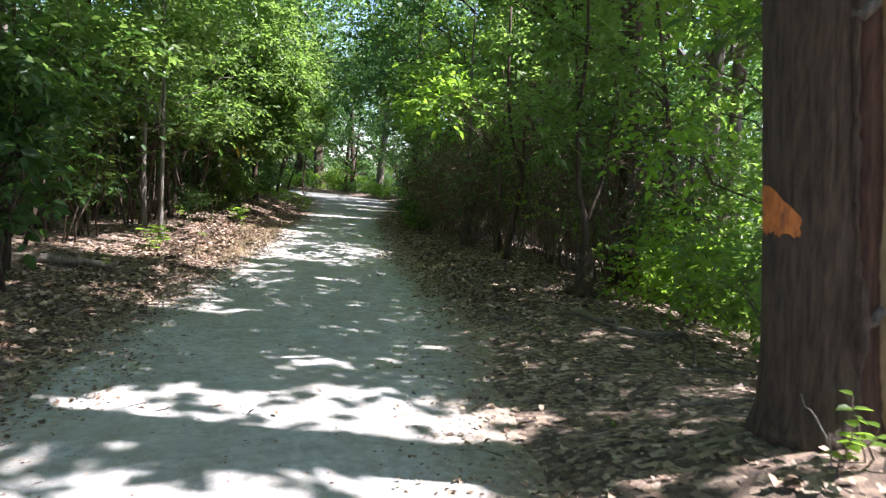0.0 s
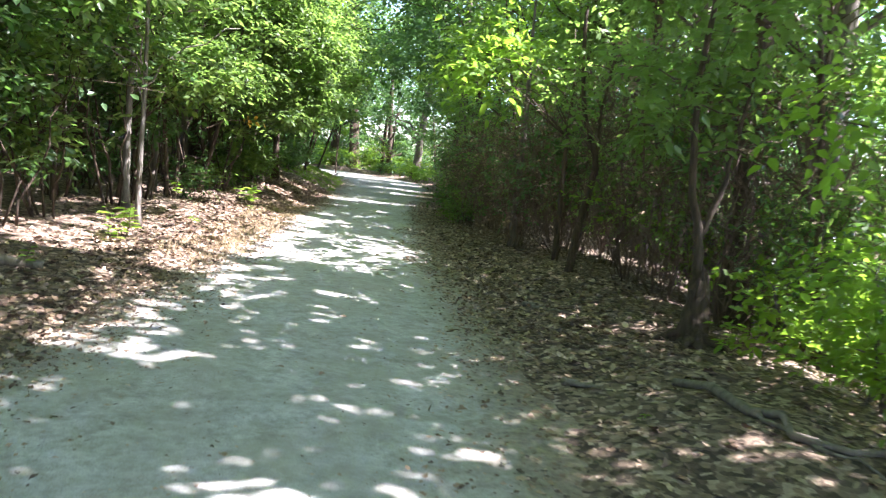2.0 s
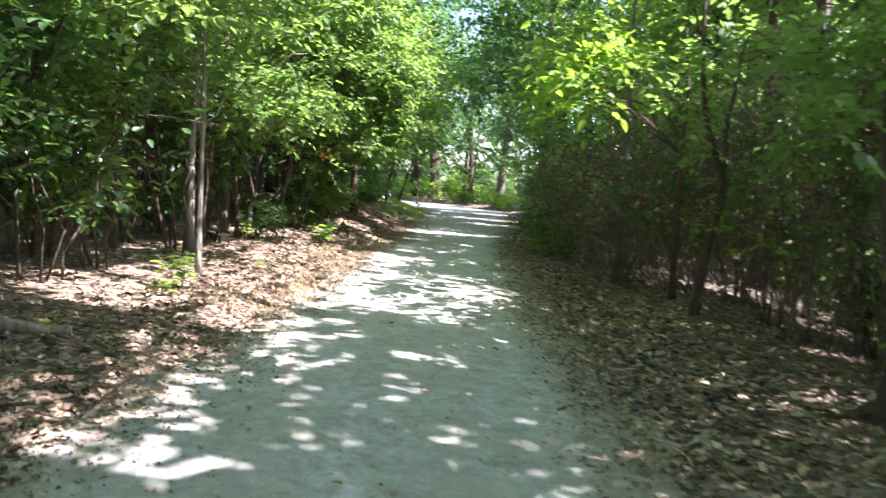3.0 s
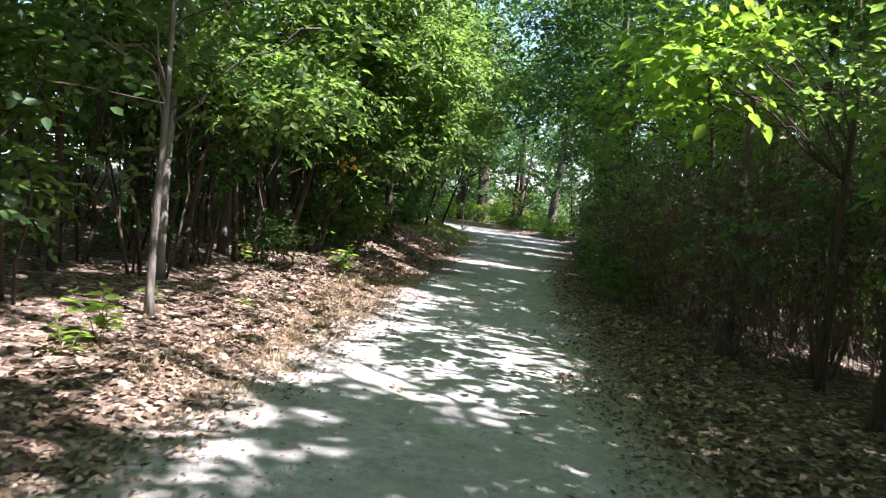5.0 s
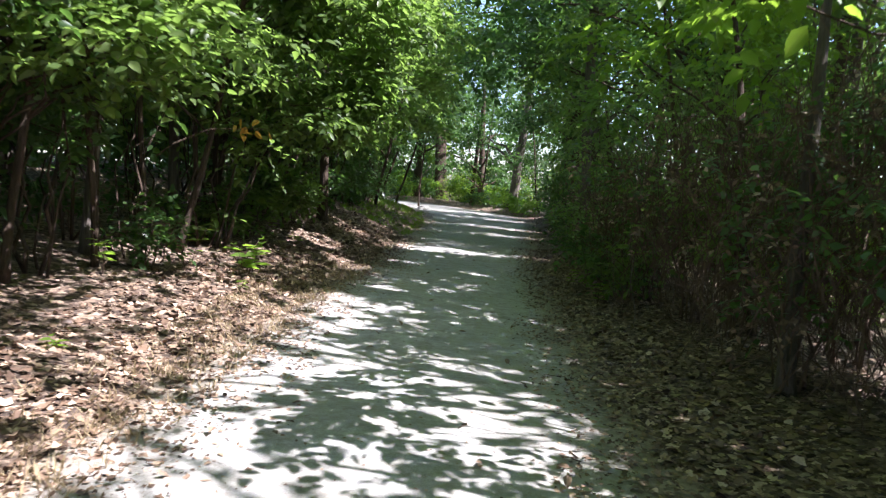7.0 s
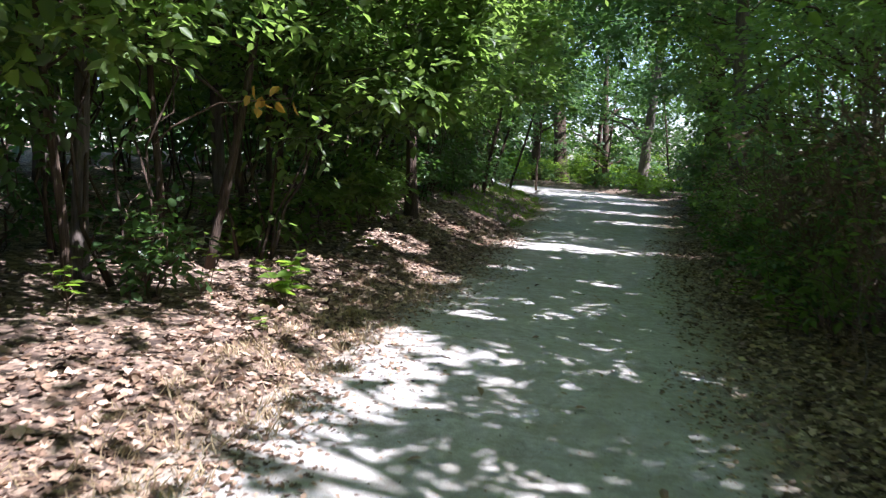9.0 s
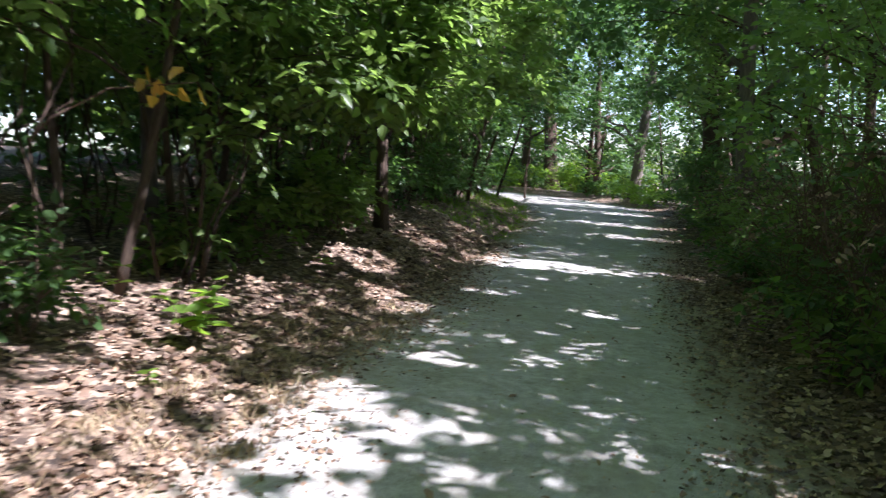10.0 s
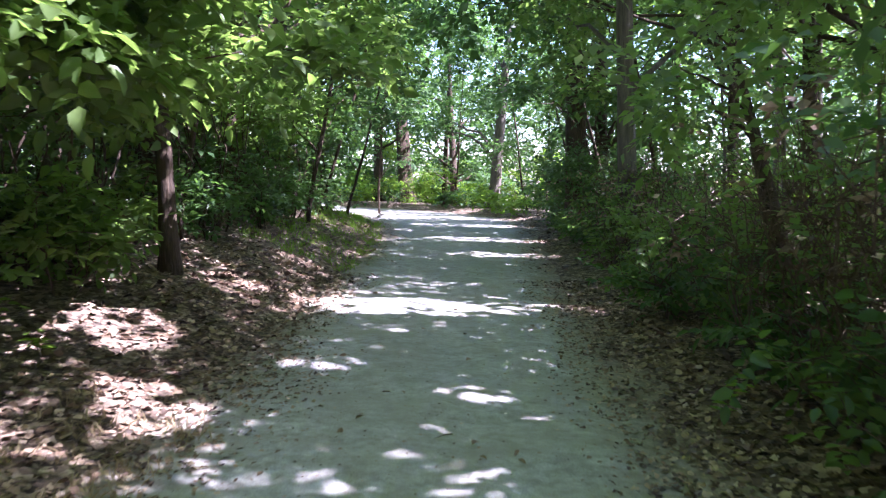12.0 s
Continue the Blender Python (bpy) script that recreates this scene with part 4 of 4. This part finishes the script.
path_crumbs(1800, 19, 0.85, 0.25, 0.5, 0.06)


def seedling(rng, x, y, height, leaves, size, leaf=LEAF_SUNLIT, label="small bright green seedling growing in dry leaves", name="seedling"):
    ob = thing(name, x, y, label, "seedling", "seedlings")
    for s in range(max(1, leaves // 7)):
        top = np.array([rng.normal(0, 0.3 * height), rng.normal(0, 0.3 * height), height * rng.uniform(0.7, 1.1)])
        line = bent((0, 0, 0), top, rng, 0.05, 0.1, 6)
        v, f = tube(line, np.linspace(0.006, 0.002, 6), 5)
        stem = part("stem", v, f, TWIG, ob)
        for i in range(min(7, leaves)):
            q = line[min(5, 2 + i // 2)]
            a = i * 2.4 + rng.uniform(-0.4, 0.4)
            d = np.array([[math.cos(a), math.sin(a), 0.1]])
            v, f = leaf_mesh(q[None], d, np.array([[0, 0, 1.0]]) + rng.normal(0, 0.2, (1, 3)), np.array([size * rng.uniform(0.7, 1.15)]), 0.55)
            part("leaf", v, f, leaf, stem, smooth=True)
    return ob


for x, y, h, n, s in ((-4.55, 11.75, 0.42, 28, 0.17), (-5.06, 18.05, 0.46, 28, 0.2), (-0.62, 18.3, 0.85, 7, 0.07), (-4.5, 11.3, 0.25, 14, 0.12), (-4.75, 17.2, 0.14, 7, 0.08), (-5.55, 20.9, 0.22, 14, 0.1), (-6.1, 21.2, 0.3, 14, 0.11), (-4.6, 14.1, 0.16, 7, 0.09), (1.7, 3.1, 0.34, 14, 0.085), (1.86, 3.17, 0.3, 14, 0.09),
                      (1.0, 4.3, 0.1, 5, 0.06), (0.9, 7.2, 0.08, 6, 0.05), (-4.3, 9.2, 0.2, 10, 0.09), (-5.2, 13.4, 0.25, 14, 0.1), (1.9, 8.8, 0.3, 14, 0.1), (-1.3, 20.9, 0.3, 14, 0.1), (-0.9, 19.4, 0.4, 14, 0.11), (-6.0, 16.6, 0.5, 21, 0.11), (-5.8, 17.9, 0.6, 28, 0.11)):
    seedling(rng, x, y, h, n, s)


def yellow_spray():
    """A spray of yellowed leaves on a twig of the understorey."""
    ob = new("yellow_branch")
    ob.location = (-4.72, 17.5, 2.02)
    tagged(ob, "twig with yellowed leaves hanging from a green shrub", "branch")
    v, f = tube(bent((-1.3, 0.1, -0.35), (0.1, 0, 0), rng, 0.1, 0.08, 7), np.linspace(0.01, 0.003, 7), 5)
    part("twig", v, f, TWIG, ob)
    for i in range(9):
        b = np.array([[rng.uniform(-0.3, 0.12), rng.normal(0, 0.06), rng.normal(0, 0.05)]])
        v, f = leaf_mesh(b, np.array([[rng.normal(0.2, 0.5), rng.normal(0, 0.5), -0.6]]), rng.normal(0, 1, (1, 3)) + [[0, -1, 0.5]], np.array([0.13]), 0.6)
        part("leaf", v, f, LEAF_YELLOW, ob)


yellow_spray()


def stick(x0, y0, x1, y1, r, lift=0.0, mat=DEADWOOD, name="fallen_branch", label="grey fallen branch lying on dry leaves", wobble=0.12):
    ob = thing(name, x0, y0, label, "branch", "fallen branches")
    o = np.array(ob.location)
    n = 12
    p = bent((x0, y0, 0), (x1, y1, 0), rng, 0, wobble, n)
    d, _ = off_path(p[:, 0], p[:, 1])
    p[:, 2] = np.maximum(land(p[:, 0], p[:, 1]), np.where(d < 0, SLOPE * p[:, 0] + 0.005, -9)) + r * 0.7 + lift * np.linspace(0, 1, n)
    v, f = tube(p - o, np.linspace(r, r * 0.45, n) * rng.uniform(0.85, 1.15, n), 8)
    part("wood", v, f, mat, ob, smooth=True)


stick(-5.7, 8.65, -4.15, 9.35, 0.085, name="fallen_log", label="mossy grey log lying at the edge of the shrubs", wobble=0.04)
stick(1.25, 7.9, 2.3, 5.5, 0.035, label="crooked grey root lying across dry leaves")
stick(1.5, 7.1, 1.9, 6.4, 0.018)
stick(0.35, 10.6, 0.75, 10.1, 0.03)
stick(0.5, 7.95, 0.72, 7.75, 0.03)
stick(-3.9, 9.3, -3.2, 8.8, 0.012)
stick(1.5, 4.6, 2.3, 4.4, 0.02)
for i in range(70):
    y = rng.uniform(1.5, 27)
    l, r_ = edge(y)
    x, a, s = rng.uniform(l - 0.8, r_ + 0.8), rng.uniform(0, 6.28), rng.uniform(0.05, 0.22)
    stick(x, y, x + math.cos(a) * s, y + math.sin(a) * s, rng.uniform(0.003, 0.006), mat=TWIG, name="twig", label="small dark twig lying on the path", wobble=0.2)


def leaning_twig(x, y, top, label):
    ob = thing("dead_twig", x, y, label, "twig", "fallen branches")
    v, f = tube(bent((0, 0, 0), top, rng, 0.06, 0.12, 8), np.linspace(0.006, 0.002, 8), 6)
    part("wood", v, f, BARK_PALE, ob, smooth=True)


leaning_twig(1.72, 3.12, (-0.16, 0.06, 0.36), "thin pale dead twig leaning at the foot of the marked tree")
leaning_twig(1.9, 3.1, (0.02, 0.02, 0.42), "thin pale dead twig standing at the foot of the marked tree")
leaning_twig(-0.55, 17.9, (0.03, 0.1, 1.15), "thin pale upright dead stem at the edge of the thicket")


def stump():
    ob = thing("stump", 1.72, 9.25, "rotten dark tree stump with a ragged top", "stump")
    hs = np.linspace(0, 0.66, 9)
    v, f = tube(np.stack([0.05 * hs, 0 * hs, hs], 1), [0.2, 0.14, 0.11, 0.1, 0.1, 0.09, 0.09, 0.07, 0.02], 16, 1 + rng.normal(0, 0.12, (9, 16)))
    v[112:144, 2] += rng.uniform(-0.1, 0.08, 32)
    part("stump_wood", v, f, BARK_BROWN, ob)
    for i in range(5):
        a = i * 1.3 + 0.4
        v, f = tube(bent((0.08 * math.cos(a), 0.08 * math.sin(a), 0.1), (0.4 * math.cos(a), 0.4 * math.sin(a), -0.02), rng, 0.05, 0.1, 6), np.linspace(0.05, 0.012, 6), 7)
        part("root", v, f, BARK_BROWN, ob, smooth=True)


stump()


def crooked(x, y, stems, leaf, n, label, group="saplings"):
    """A thin bent sapling: each stem is a base radius and a few points above its foot; leaves sit round the upper ends."""
    ob = thing("sapling", x, y, label, "sapling", group)
    o = np.array(ob.location)
    tips = []
    for k, (r0, pts) in enumerate(stems):
        pts = np.array(pts, float)
        s = np.linspace(0, 1, len(pts))
        t = np.linspace(0, 1, 26)
        line = np.stack([soften(np.interp(t, s, pts[:, a]), 1) for a in range(3)], 1) + rng.normal(0, 0.006, (26, 3))
        line[0] = pts[0]
        v, f = tube(line, np.linspace(r0, max(0.008, r0 * 0.35), 26) * rng.uniform(0.92, 1.08, 26), 8)
        stem = part("stem" if k else "trunk", v, f, BARK_BROWN, ob, smooth=True)
        for i in range(7):
            q = line[rng.randint(13, 25)]
            e = q + np.array([rng.normal(0, 0.45), rng.normal(0, 0.45), rng.uniform(-0.05, 0.3)])
            v, f = tube(bent(q, e, rng, 0.06, 0.1, 5), np.linspace(0.009, 0.003, 5), 4)
            part("branch", v, f, TWIG, stem)
            if q[2] > 1.7:
                tips += [e, 0.5 * (e + q)]
    p, d = crown_points(rng, np.array(tips) + o, 0.42, n // 8)
    v, f = sprays(rng, p, d, 8, 0.45, 0.12)
    part("crown", to_local(ob, v), f, leaf, ob, smooth=True)


crooked(1.8, 9.45, ((0.05, ((0, 0, 0), (-0.02, 0, 0.5), (-0.05, 0, 0.95), (-0.15, 0, 1.25), (-0.19, 0, 1.9), (-0.2, 0.02, 2.4), (-0.1, 0, 3.1), (-0.18, 0, 4.4))), (0.03, ((-0.05, 0, 0.9), (0.12, 0.02, 1.4), (0.18, 0, 1.8), (0.3, 0, 2.6)))), LEAF, 900, "thin dark crooked sapling growing beside a stump")
crooked(1.03, 12.75, ((0.06, ((0, 0, 0), (0.08, 0, 0.6), (0.2, 0, 1.2), (0.24, 0, 1.55), (0.05, -0.05, 2.0), (-0.06, 0, 2.7), (-0.06, 0, 4.4))), (0.03, ((0.23, 0, 1.5), (0.24, 0, 2.2), (0.42, 0.05, 3.2)))), LEAF, 900, "thin dark crooked sapling in front of the thicket")
tree(rng, "sapling", 0.35, 15.4, 5.0, 0.06, (0.0, 0), BARK_GREY, LEAF, 2.6, 1.3, 9, 1500, 0.09, 7, "thin grey sapling inside the thicket", fine=True, side_light=False, kink=0.06, group="saplings", clump_radius=0.5)

def stone(x, y, s):
    ob = thing("stone", x, y, "small pale stone beside the bend of the path", "stone")
    r = np.random.RandomState(9)
    hs = np.array([-0.4, -0.1, 0.2, 0.4, 0.48]) * s
    v, f = tube(np.stack([0 * hs, 0 * hs, hs + 0.25 * s], 1), np.array([0.5, 0.62, 0.55, 0.35, 0.1]) * s, 12, 1 + r.normal(0, 0.08, (5, 12)))
    part("rock", v, f, GRAVEL, ob, smooth=True)


stone(-7.9, 41.9, 0.35)

# single leaves fallen on the path
lv, lf = leaf_mesh(np.array([[-0.5, 0, 0]]), np.array([[1.0, 0, 0.05]]), np.array([[0, 0.15, 1.0]]), np.array([1.0]), 0.6)
LEAF_SHAPE = mesh_of("fallen_leaf", lv, lf, LITTER)
for i in range(150):
    y = rng.uniform(1.8, 27)
    l, r_ = edge(y)
    x = rng.uniform(l, r_)
    ob = new("fallen_leaf", LEAF_SHAPE)
    s = rng.uniform(0.03, 0.085)
    ob.matrix_world = pose(x, y, 0.03 + SLOPE * x, rng.normal(0, 12), rng.normal(0, 12), rng.uniform(0, 360)) @ Matrix.Diagonal((s, s, s, 1))
    tagged(ob, "dry brown leaf fallen on the path", "leaf", "fallen leaves")
